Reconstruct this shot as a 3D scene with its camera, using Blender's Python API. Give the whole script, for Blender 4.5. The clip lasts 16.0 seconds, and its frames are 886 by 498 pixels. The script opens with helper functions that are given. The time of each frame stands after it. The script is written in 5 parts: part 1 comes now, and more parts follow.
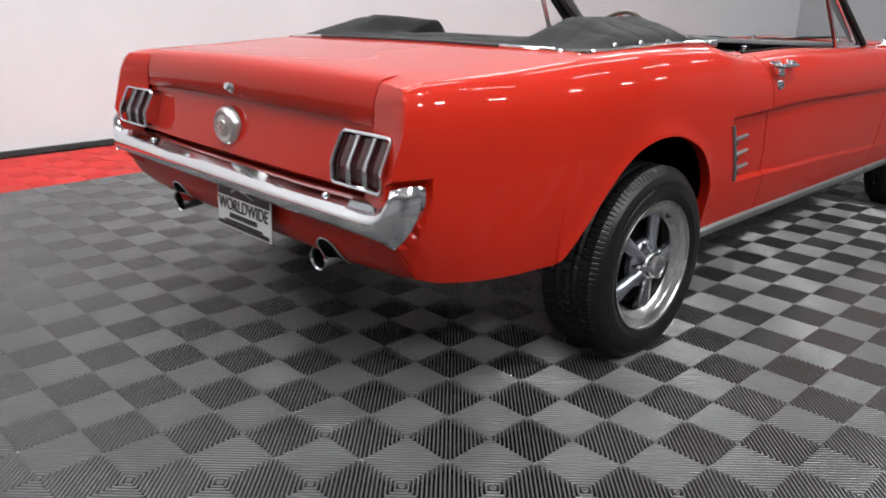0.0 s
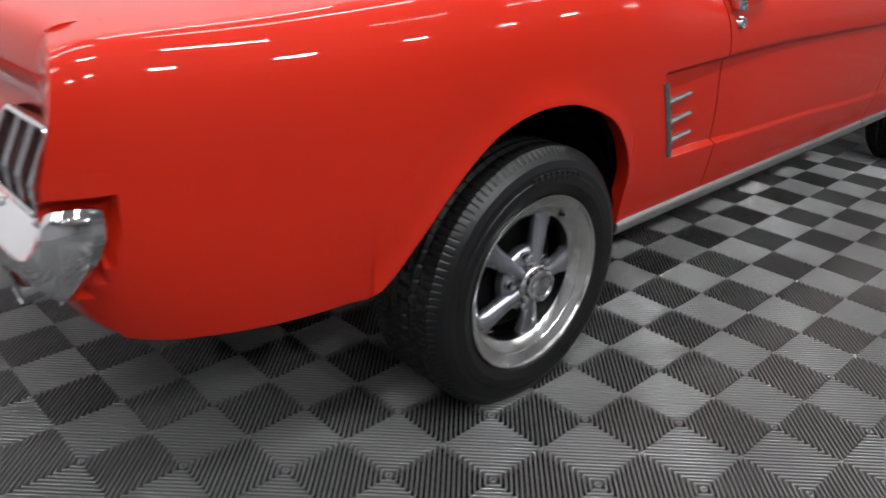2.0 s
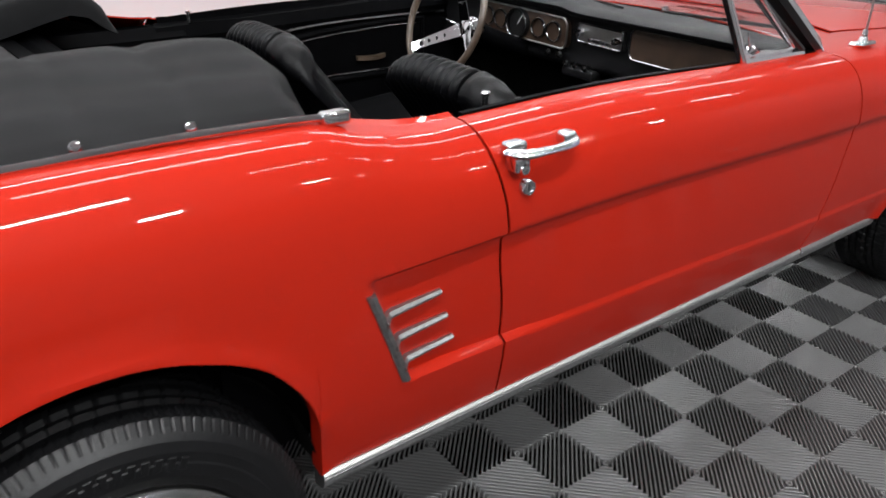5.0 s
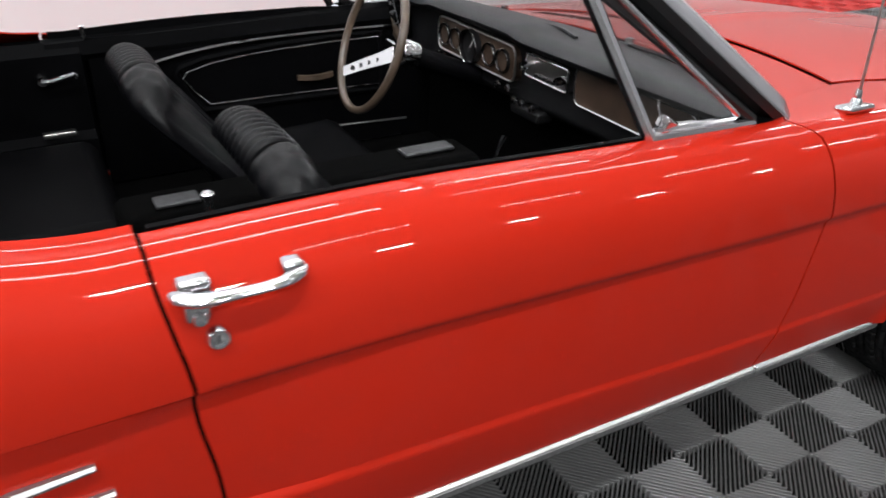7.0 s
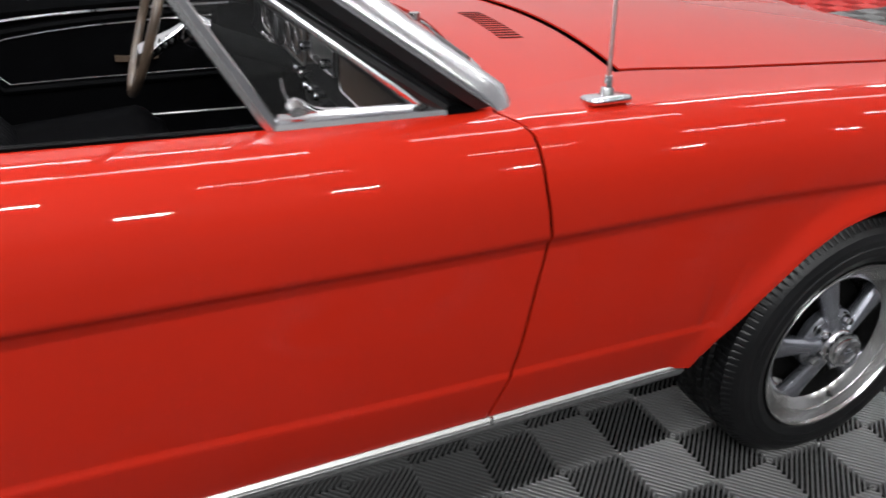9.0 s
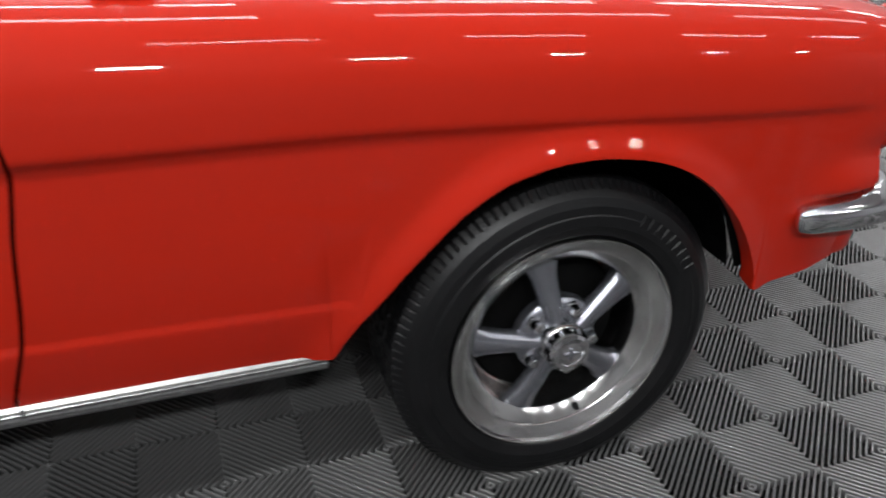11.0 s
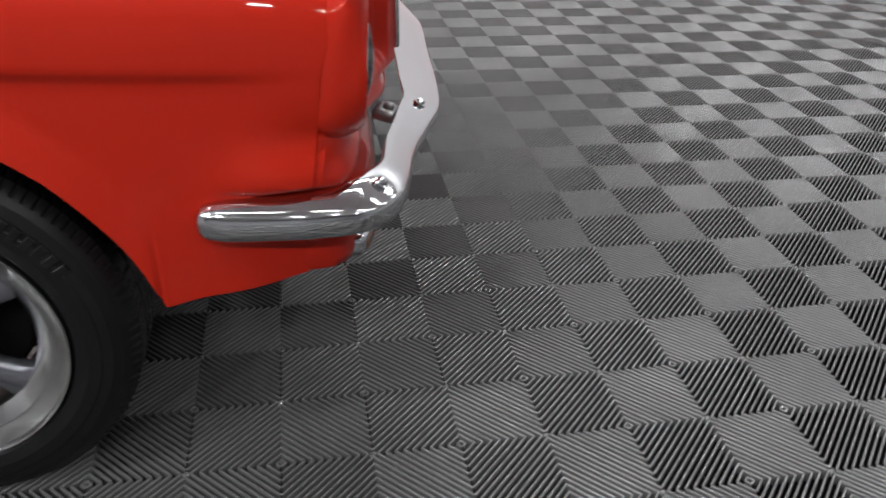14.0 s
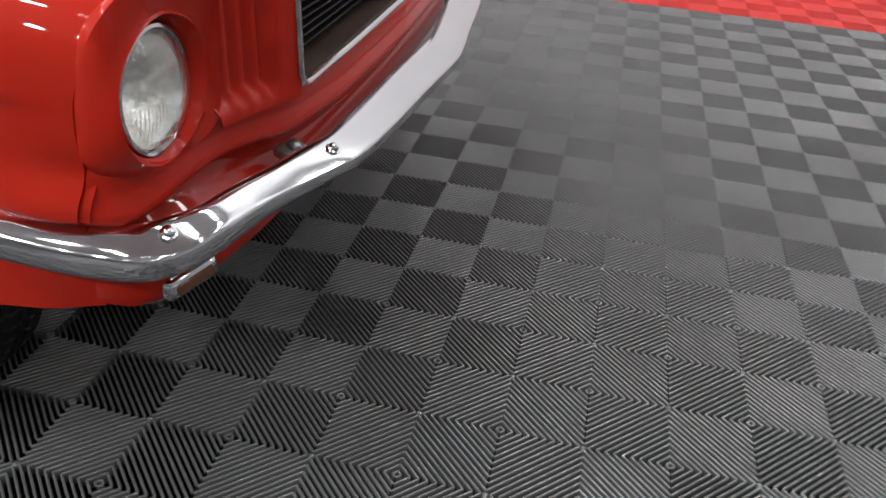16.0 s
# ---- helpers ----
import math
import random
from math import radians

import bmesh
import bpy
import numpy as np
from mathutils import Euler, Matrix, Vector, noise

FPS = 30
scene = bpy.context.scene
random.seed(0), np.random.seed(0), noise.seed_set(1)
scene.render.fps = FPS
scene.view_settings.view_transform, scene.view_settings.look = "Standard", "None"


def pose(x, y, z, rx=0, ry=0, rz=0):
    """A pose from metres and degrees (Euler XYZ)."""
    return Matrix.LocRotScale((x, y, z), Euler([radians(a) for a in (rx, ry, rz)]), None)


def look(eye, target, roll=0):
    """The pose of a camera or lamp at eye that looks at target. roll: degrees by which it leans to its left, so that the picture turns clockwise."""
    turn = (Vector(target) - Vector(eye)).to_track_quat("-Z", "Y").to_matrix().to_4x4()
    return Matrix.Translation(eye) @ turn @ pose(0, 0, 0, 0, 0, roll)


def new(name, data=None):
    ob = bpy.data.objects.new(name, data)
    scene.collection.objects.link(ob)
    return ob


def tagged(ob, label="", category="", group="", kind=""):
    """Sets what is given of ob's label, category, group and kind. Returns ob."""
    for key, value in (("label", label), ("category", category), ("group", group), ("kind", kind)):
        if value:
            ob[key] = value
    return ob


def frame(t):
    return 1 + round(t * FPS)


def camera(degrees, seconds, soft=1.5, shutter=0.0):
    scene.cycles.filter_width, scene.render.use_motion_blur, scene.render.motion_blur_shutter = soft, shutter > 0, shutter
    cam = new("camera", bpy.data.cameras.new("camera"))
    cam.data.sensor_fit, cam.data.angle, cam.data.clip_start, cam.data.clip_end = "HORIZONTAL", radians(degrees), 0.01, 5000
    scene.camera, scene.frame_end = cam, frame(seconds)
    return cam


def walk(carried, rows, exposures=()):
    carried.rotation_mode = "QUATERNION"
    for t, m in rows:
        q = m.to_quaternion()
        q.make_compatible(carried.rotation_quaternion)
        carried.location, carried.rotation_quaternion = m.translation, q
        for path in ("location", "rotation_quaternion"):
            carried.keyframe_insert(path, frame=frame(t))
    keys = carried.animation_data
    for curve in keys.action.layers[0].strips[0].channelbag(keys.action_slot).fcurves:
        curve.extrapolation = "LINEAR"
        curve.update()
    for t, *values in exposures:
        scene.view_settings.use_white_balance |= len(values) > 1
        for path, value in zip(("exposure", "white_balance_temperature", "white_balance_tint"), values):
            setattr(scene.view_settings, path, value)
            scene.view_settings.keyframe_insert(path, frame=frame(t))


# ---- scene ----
cam = camera(58.8, 16.0, 1.6, 0.5)
PATH = [
    (0, (-2.077, -1.988, 1.122), (-0.75, -0.635, 0.483), 0.8),
    (0.5, (-1.874, -1.884, 1.103), (-0.551, -0.563, 0.392), 1.0),
    (1, (-1.678, -1.789, 1.099), (-0.342, -0.521, 0.319), 1.4),
    (1.5, (-1.471, -1.768, 1.095), (-0.156, -0.498, 0.284), 1.4),
    (2, (-1.229, -1.792, 1.118), (0.017, -0.48, 0.265), 1.4),
    (2.5, (-1.033, -1.773, 1.104), (0.216, -0.468, 0.244), 1.6),
    (3, (-0.821, -1.724, 1.109), (0.446, -0.46, 0.216), 2.5),
    (3.5, (-0.632, -1.721, 1.1), (0.643, -0.458, 0.216), 1.9),
    (4, (-0.466, -1.779, 1.141), (0.755, -0.453, 0.275), 1.1),
    (4.5, (-0.293, -1.742, 1.245), (0.871, -0.382, 0.353), 1.6),
    (4.7, (-0.236, -1.718, 1.285), (0.91, -0.348, 0.386), 1.8),
    (6.8, (0.524, -1.672, 1.382), (1.392, -0.136, 0.439), 0.8),
    (7, (0.604, -1.649, 1.388), (1.468, -0.126, 0.421), 1.5),
    (7.5, (0.778, -1.634, 1.379), (1.631, -0.113, 0.4), 2.0),
    (8, (0.998, -1.678, 1.361), (1.771, -0.112, 0.387), 1.7),
    (8.5, (1.18, -1.709, 1.329), (1.923, -0.126, 0.359), 1.4),
    (8.7, (1.252, -1.71, 1.309), (1.995, -0.128, 0.337), 1.4),
    (10.8, (2.098, -1.774, 1.093), (2.696, -0.124, 0.134), 1.5),
    (11, (2.175, -1.768, 1.066), (2.77, -0.119, 0.103), 1.2),
    (11.5, (2.365, -1.747, 1.025), (2.952, -0.115, 0.029), 1.2),
    (12, (2.578, -1.791, 0.994), (3.081, -0.125, 0.007), 0.5),
    (12.5, (2.757, -1.779, 0.98), (3.254, -0.121, -0.021), 1.8),
    (13, (2.927, -1.764, 0.982), (3.413, -0.116, -0.043), 2.3),
    (13.5, (3.095, -1.75, 0.981), (3.546, -0.101, -0.057), 2.3),
    (14, (3.296, -1.776, 0.982), (3.637, -0.095, -0.047), 2.1),
    (14.5, (3.443, -1.741, 0.974), (3.7, -0.043, -0.052), 2.7),
    (15, (3.587, -1.643, 0.986), (3.721, 0.047, -0.076), 3.6),
    (15.5, (3.716, -1.593, 1.004), (3.675, 0.096, -0.068), 4.6),
    (16, (3.901, -1.557, 1.035), (3.598, 0.106, -0.034), 4.4),
]
walk(cam, [(t, look(eye, target, roll)) for t, eye, target, roll in PATH])

import collections

# ---- light ----
world = bpy.data.worlds.new("world")
scene.world = world
world.use_nodes = True
world.node_tree.nodes["Background"].inputs[0].default_value = (0.9, 0.95, 1.0, 1)
world.node_tree.nodes["Background"].inputs[1].default_value = 0.05
CEIL = 5.4
LAMP_W = 60.0


def tube_light(x, y, length, width, watts):
    lamp = bpy.data.lights.new("tube_light", "AREA")
    lamp.shape, lamp.size, lamp.size_y = "RECTANGLE", length, width
    lamp.energy, lamp.color = watts, (0.965, 0.985, 1.0)
    ob = new("tube_light", lamp)
    ob.matrix_world = pose(x, y, CEIL - 0.06)
    return ob


for k in range(-4, 4):
    near = (0.7, 1.2, 2.4, 2.3, 0.25, 0.25, 0.3, 0.4)[k + 4]
    far = (0.7, 1.2, 1.9, 1.5, 0.6, 0.5, 0.5, 0.4)[k + 4]
    tube_light(2.7 + 2.14 * k, -2.7, 1.15, 0.075 * max(near, 0.8), LAMP_W * 0.85 * near)
    tube_light(4.0 + 2.14 * k, -6.4, 0.50, 0.24 * far, LAMP_W * 1.8 * far)
for k in range(-2, 4):
    tube_light(1.6 + 3.4 * k, 0.4, 2.6, 0.24, LAMP_W * (0.9, 1.5, 0.95, 0.5, 0.35, 0.4)[k + 2])
    tube_light(1.6 + 3.4 * k, 3.0, 2.6, 0.30, LAMP_W * (0.9 if k < 0 else 1.2))


# ---- materials ----
def material(name, color, rough=0.5, metal=0.0, coat=0.0, noise_scale=0.0, noise_amt=0.0, bump=0.0, bump_scale=200.0, spec=0.5, random_amt=0.0, rough_var=0.0, world=False):
    """world: the pattern follows the room, so that alike pieces differ."""
    m = bpy.data.materials.new(name)
    m.use_nodes = True
    nt = m.node_tree
    b = nt.nodes["Principled BSDF"]
    b.inputs["Base Color"].default_value = (*color, 1)
    b.inputs["Roughness"].default_value = rough
    b.inputs["Metallic"].default_value = metal
    b.inputs["Specular IOR Level"].default_value = spec
    b.inputs["Coat Weight"].default_value = coat
    b.inputs["Coat Roughness"].default_value = 0.025
    b.inputs["Coat IOR"].default_value = 1.4
    spot = nt.nodes.new("ShaderNodeNewGeometry").outputs["Position"] if world else nt.nodes.new("ShaderNodeTexCoord").outputs["Object"]
    if noise_amt:
        n1 = nt.nodes.new("ShaderNodeTexNoise")
        n1.inputs["Scale"].default_value = noise_scale
        n1.inputs["Detail"].default_value = 6
        nt.links.new(spot, n1.inputs["Vector"])
        ramp = nt.nodes.new("ShaderNodeMapRange")
        ramp.inputs["From Min"].default_value, ramp.inputs["From Max"].default_value = 0.3, 0.7
        ramp.inputs["To Min"].default_value, ramp.inputs["To Max"].default_value = 1 - noise_amt, 1 + noise_amt
        nt.links.new(n1.outputs["Fac"], ramp.inputs["Value"])
        value = ramp.outputs["Result"]
        if random_amt:
            info = nt.nodes.new("ShaderNodeObjectInfo")
            r2 = nt.nodes.new("ShaderNodeMapRange")
            r2.inputs["To Min"].default_value, r2.inputs["To Max"].default_value = 1 - random_amt, 1 + random_amt
            nt.links.new(info.outputs["Random"], r2.inputs["Value"])
            mul = nt.nodes.new("ShaderNodeMath")
            mul.operation = "MULTIPLY"
            nt.links.new(value, mul.inputs[0])
            nt.links.new(r2.outputs["Result"], mul.inputs[1])
            value = mul.outputs[0]
        mix = nt.nodes.new("ShaderNodeVectorMath")
        mix.operation = "SCALE"
        mix.inputs[0].default_value = color
        nt.links.new(value, mix.inputs["Scale"])
        nt.links.new(mix.outputs[0], b.inputs["Base Color"])
        if rough_var:
            r3 = nt.nodes.new("ShaderNodeMapRange")
            r3.inputs["From Min"].default_value, r3.inputs["From Max"].default_value = 0.3, 0.7
            r3.inputs["To Min"].default_value, r3.inputs["To Max"].default_value = rough - rough_var, rough + rough_var
            nt.links.new(n1.outputs["Fac"], r3.inputs["Value"])
            nt.links.new(r3.outputs["Result"], b.inputs["Roughness"])
    if bump:
        n2 = nt.nodes.new("ShaderNodeTexNoise")
        n2.inputs["Scale"].default_value = bump_scale
        n2.inputs["Detail"].default_value = 4
        nt.links.new(spot, n2.inputs["Vector"])
        bp = nt.nodes.new("ShaderNodeBump")
        bp.inputs["Strength"].default_value = bump
        bp.inputs["Distance"].default_value = 0.002
        nt.links.new(n2.outputs["Fac"], bp.inputs["Height"])
        nt.links.new(bp.outputs["Normal"], b.inputs["Normal"])
    return m


def glass_material(name, color=(1, 1, 1), rough=0.0):
    m = bpy.data.materials.new(name)
    m.use_nodes = True
    b = m.node_tree.nodes["Principled BSDF"]
    b.inputs["Base Color"].default_value = (*color, 1)
    b.inputs["Roughness"].default_value = rough
    b.inputs["Transmission Weight"].default_value = 1.0
    b.inputs["IOR"].default_value = 1.45
    return m


PAINT = material("red_car_paint", (0.42, 0.0145, 0.0045), 0.5, coat=0.75, noise_scale=3, noise_amt=0.03, spec=0.05)
CHROME = material("chrome", (0.67, 0.67, 0.685), 0.08, 1.0, noise_scale=6, noise_amt=0.03, rough_var=0.03)
POLISHED = material("polished_aluminium", (0.64, 0.635, 0.62), 0.24, 1.0, noise_scale=8, noise_amt=0.03)
STEEL = material("satin_stainless", (0.50, 0.495, 0.485), 0.3, 1.0, noise_scale=40, noise_amt=0.08)
SPOKE = material("grey_metallic_alloy", (0.29, 0.295, 0.33), 0.25, 0.9, coat=0.3, noise_scale=25, noise_amt=0.08)
ORNAMENT = material("grey_weathered_ornament", (0.30, 0.30, 0.30), 0.36, 0.9, noise_scale=90, noise_amt=0.2)
PLATE = material("dull_dark_metal", (0.055, 0.055, 0.058), 0.5, 0.6, noise_scale=60, noise_amt=0.25)
RUBBER = material("tyre_rubber", (0.0045, 0.0045, 0.005), 0.36, spec=0.35, noise_scale=18, noise_amt=0.25, bump=0.25, bump_scale=300)
VINYL = material("black_vinyl", (0.0015, 0.0015, 0.0018), 0.5, noise_scale=14, noise_amt=0.2, spec=0.03, bump=0.35, bump_scale=260)
SEATVINYL = material("black_seat_vinyl", (0.0028, 0.0028, 0.0034), 0.32, noise_scale=14, noise_amt=0.25, spec=0.16, bump=0.4, bump_scale=160)
DASHVINYL = material("black_grained_dash_vinyl", (0.006, 0.006, 0.0068), 0.46, noise_scale=10, noise_amt=0.3, spec=0.18, bump=0.3, bump_scale=300)
BOOTVINYL = material("black_grained_boot_vinyl", (0.007, 0.007, 0.0076), 0.58, noise_scale=9, noise_amt=0.3, bump=0.5, bump_scale=500, spec=0.17)
CARPET = material("black_carpet", (0.0015, 0.0015, 0.0015), 0.95, noise_scale=60, noise_amt=0.4, bump=0.6, bump_scale=600, spec=0.02)
DARK = material("black_underbody", (0.005, 0.005, 0.005), 0.9, noise_scale=9, noise_amt=0.3, spec=0.03)
SATIN = material("black_satin_trim", (0.006, 0.006, 0.0065), 0.35, noise_scale=20, noise_amt=0.15)
WOOD = material("brown_woodgrain", (0.045, 0.028, 0.019), 0.36, noise_scale=12, noise_amt=0.35)
RIMWOOD = material("brown_wood_rim", (0.065, 0.045, 0.032), 0.3, coat=0.8, noise_scale=30, noise_amt=0.25)
LENS_RED = material("dark_red_lens", (0.035, 0.002, 0.003), 0.10, coat=0.6, noise_scale=40, noise_amt=0.15)
LENS_AMBER = material("amber_lens", (0.13, 0.045, 0.015), 0.15, coat=0.5, noise_scale=40, noise_amt=0.1)
REFLECTOR = material("lamp_reflector", (0.75, 0.74, 0.72), 0.22, 0.9, noise_scale=120, noise_amt=0.25, bump=0.6, bump_scale=90)
BRIGHT = material("bright_window_trim", (0.90, 0.90, 0.92), 0.20, 1.0, noise_scale=10, noise_amt=0.04)
MACHINED = material("machined_aluminium", (0.70, 0.695, 0.685), 0.18, 1.0, noise_scale=8, noise_amt=0.03)
ring_nodes = MACHINED.node_tree
turn = ring_nodes.nodes.new("ShaderNodeTangent")
turn.direction_type, turn.axis = "RADIAL", "Y"
ring_nodes.nodes["Principled BSDF"].inputs["Anisotropic"].default_value = 0.7
ring_nodes.nodes["Principled BSDF"].inputs["Anisotropic Rotation"].default_value = 0.25
ring_nodes.links.new(turn.outputs["Tangent"], ring_nodes.nodes["Principled BSDF"].inputs["Tangent"])
GLASS = glass_material("clear_glass")
LAMPGLASS = glass_material("fluted_lamp_glass", (0.97, 0.97, 0.95), 0.02)
WHITE = material("white_enamel", (0.75, 0.75, 0.74), 0.35, noise_scale=20, noise_amt=0.05)
BLACKINK = material("black_print", (0.015, 0.015, 0.018), 0.4, noise_scale=20, noise_amt=0.1)
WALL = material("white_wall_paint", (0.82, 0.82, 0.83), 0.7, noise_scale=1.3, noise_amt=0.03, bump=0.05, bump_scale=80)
# grey set to weaken bounce and deepen shade, not a known wall colour
WALL_LOW_BOUNCE = material("low_bounce_wall", (0.38, 0.38, 0.39), 0.7, noise_scale=1.3, noise_amt=0.05)
CEILING = material("pale_ceiling", (0.62, 0.62, 0.62), 0.8, noise_scale=2, noise_amt=0.04)
GREYTILE = material("grey_plastic_tile", (0.088, 0.0875, 0.087), 0.24, spec=1.0, noise_scale=2.6, noise_amt=0.14, random_amt=0.06, bump=0.04, bump_scale=400, rough_var=0.025, coat=0.4, world=True)
REDTILE = material("red_plastic_tile", (0.55, 0.02, 0.015), 0.42, noise_scale=3, noise_amt=0.10, random_amt=0.04, rough_var=0.04, world=True)
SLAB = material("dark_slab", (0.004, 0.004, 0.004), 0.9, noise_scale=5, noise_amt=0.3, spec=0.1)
BASE = material("dark_baseboard", (0.05, 0.05, 0.05), 0.5, noise_scale=5, noise_amt=0.2)


# ---- mesh helpers ----
def thing(name, label, category, group="", at=(0, 0, 0)):
    ob = new(name)
    ob.empty_display_size = 0.2
    ob.location = at
    return tagged(ob, label, category, group)


def part(name, verts, faces, mat, parent=None, label="", sharp=35, smooth=True, bevel=0.0, solid=0.0):
    me = bpy.data.meshes.new(name)
    me.from_pydata([tuple(map(float, v)) for v in verts], [], faces)
    me.validate()
    bm = bmesh.new()
    bm.from_mesh(me)
    bmesh.ops.recalc_face_normals(bm, faces=bm.faces)
    bm.to_mesh(me)
    bm.free()
    if smooth:
        me.polygons.foreach_set("use_smooth", [True] * len(me.polygons))
        me.set_sharp_from_angle(angle=radians(sharp))
        if solid:
            use = collections.Counter(k for p in me.polygons for k in p.edge_keys)
            keep = me.attributes.get("sharp_edge") or me.attributes.new("sharp_edge", "BOOLEAN", "EDGE")
            for e in me.edges:
                if use[e.key] == 1:
                    keep.data[e.index].value = True
    me.materials.append(mat)
    ob = new(name, me)
    if parent is not None:
        ob.parent = parent
    if bevel:
        md = ob.modifiers.new("bevel", "BEVEL")
        md.width, md.segments, md.limit_method = bevel, 2, "ANGLE"
    if solid:
        md = ob.modifiers.new("solid", "SOLIDIFY")
        md.thickness, md.offset = solid, -1
    if label:
        ob["label"] = label
    return ob


def grid_faces(nu, nv, wrap_u=False, wrap_v=False, off=0):
    fs = []
    for i in range(nu if wrap_u else nu - 1):
        for j in range(nv if wrap_v else nv - 1):
            a, b = i, (i + 1) % nu
            c, d = j, (j + 1) % nv
            fs.append((off + a * nv + c, off + b * nv + c, off + b * nv + d, off + a * nv + d))
    return fs


def loft(sections, wrap=True, caps=True, closed=False):
    """Sections: equal-length rings of points."""
    n, m = len(sections), len(sections[0])
    verts = [p for s in sections for p in s]
    faces = grid_faces(n, m, closed, wrap)
    if caps and wrap and not closed:
        faces.append(tuple(range(m)))
        faces.append(tuple((n - 1) * m + k for k in range(m)))
    return verts, faces


def join(*meshes):
    vs, fs = [], []
    for v, f in meshes:
        k = len(vs)
        vs += list(v)
        fs += [tuple(i + k for i in q) for q in f]
    return vs, fs


def moved(mesh, m):
    return [m @ Vector(v) for v in mesh[0]], mesh[1]


def box(x0, x1, y0, y1, z0, z1):
    v = [(x, y, z) for x in (x0, x1) for y in (y0, y1) for z in (z0, z1)]
    return v, [(0, 1, 3, 2), (4, 6, 7, 5), (0, 4, 5, 1), (2, 3, 7, 6), (0, 2, 6, 4), (1, 5, 7, 3)]


def rounded_box(x0, x1, y0, y1, z0, z1, r, n=4):
    """A box rounded all over: a superellipsoid-like shell built from rings."""
    cx, cy, cz = (x0 + x1) / 2, (y0 + y1) / 2, (z0 + z1) / 2
    hx, hy, hz = (x1 - x0) / 2, (y1 - y0) / 2, (z1 - z0) / 2
    r = min(r, hx, hy, hz)
    rings = []
    for s in (-1, 1):
        for k in range(n + 1):
            a = (math.pi / 2) * (k / n)
            a = a if s < 0 else math.pi / 2 - a
            off, z = r * math.sin(a), cz + s * (hz - r + r * math.cos(a))
            ring = []
            for q in range(4):
                sx, sy = ((1, 1), (-1, 1), (-1, -1), (1, -1))[q]
                for j in range(n + 1):
                    t = math.pi / 2 * (q + j / n)
                    ring.append((cx + sx * (hx - r) + off * math.cos(t), cy + sy * (hy - r) + off * math.sin(t), z))
            rings.append(ring)
    return loft(rings)


def lathe(profile, n=64, closed=False):
    """Turn (radius, along) about the y axis; along runs towards -y."""
    rings = []
    for k in range(n):
        a = 2 * math.pi * k / n
        rings.append([(r * math.cos(a), -h, r * math.sin(a)) for r, h in profile])
    return [p for s in rings for p in s], grid_faces(n, len(profile), True, closed)


def tube(path, r, n=10, closed=False, squash=1.0):
    path = [Vector(p) for p in path]
    rad = r if isinstance(r, (list, tuple)) else [r] * len(path)
    rings, prev = [], None
    for i, p in enumerate(path):
        a = path[i - 1] if (i or closed) else path[0]
        b = path[(i + 1) % len(path)] if (i + 1 < len(path) or closed) else path[-1]
        t = (b - a).normalized()
        if prev is None:
            up = Vector((0, 0, 1)) if abs(t.z) < 0.9 else Vector((0, 1, 0))
            u = t.cross(up).normalized()
        else:
            u = (prev - t * prev.dot(t)).normalized()
        prev = u
        w = u.cross(t)
        rings.append([p + rad[i] * (math.cos(2 * math.pi * k / n) * u + squash * math.sin(2 * math.pi * k / n) * w) for k in range(n)])
    return loft(rings, True, True, closed)


def curve(xs, ys):
    """A smooth line through stations, without overshoot."""
    xs, ys = np.array(xs, float), np.array(ys, float)
    h, d = np.diff(xs), np.diff(ys) / np.diff(xs)
    m = np.zeros(len(xs))
    m[0], m[-1] = d[0], d[-1]
    for i in range(1, len(xs) - 1):
        m[i] = 0 if d[i - 1] * d[i] <= 0 else 3 * (h[i - 1] + h[i]) / ((2 * h[i] + h[i - 1]) / d[i - 1] + (h[i] + 2 * h[i - 1]) / d[i])

    def f(x):
        x = min(max(x, xs[0]), xs[-1])
        i = min(int(np.searchsorted(xs, x, "right")) - 1, len(xs) - 2)
        t = (x - xs[i]) / h[i]
        return float((2 * t**3 - 3 * t**2 + 1) * ys[i] + (t**3 - 2 * t**2 + t) * h[i] * m[i] + (-2 * t**3 + 3 * t**2) * ys[i + 1] + (t**3 - t**2) * h[i] * m[i + 1])

    return f


def smoothstep(a, b, x):
    t = min(max((x - a) / (b - a), 0), 1)
    return t * t * (3 - 2 * t)


# ---- the showroom ----
def slab(name, m, mat, label, category):
    return tagged(part(name, *m, mat, None, "", smooth=False), label, category, kind="structure")


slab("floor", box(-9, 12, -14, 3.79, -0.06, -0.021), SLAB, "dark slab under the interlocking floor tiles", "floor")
slab("wall_north", box(-9, 12, 3.79, 3.95, -0.06, CEIL + 0.1), WALL, "plain white painted showroom wall", "wall")
# the three walls out of view are darkened to hold back ambient light
slab("wall_south", box(-9, 12, -14.15, -14, -0.06, CEIL + 0.1), WALL_LOW_BOUNCE, "unseen plain showroom wall, greyed to cut bounced light", "wall")
slab("wall_west", box(-9.15, -9, -14.15, 3.95, -0.06, CEIL + 0.1), WALL_LOW_BOUNCE, "unseen plain showroom wall, greyed to cut bounced light", "wall")
slab("wall_east", box(12, 12.15, -14.15, 3.95, -0.06, CEIL + 0.1), WALL_LOW_BOUNCE, "unseen plain showroom wall, greyed to cut bounced light", "wall")
slab("ceiling", box(-9, 12, -14, 3.79, CEIL, CEIL + 0.1), CEILING, "plain pale showroom ceiling", "ceiling")
slab("baseboard", box(-9, 12, 3.772, 3.789, -0.01, 0.018), BASE, "thin dark baseboard strip along the wall", "baseboard")

# ---- the car ----
MID = 0.11  # the car's centre line
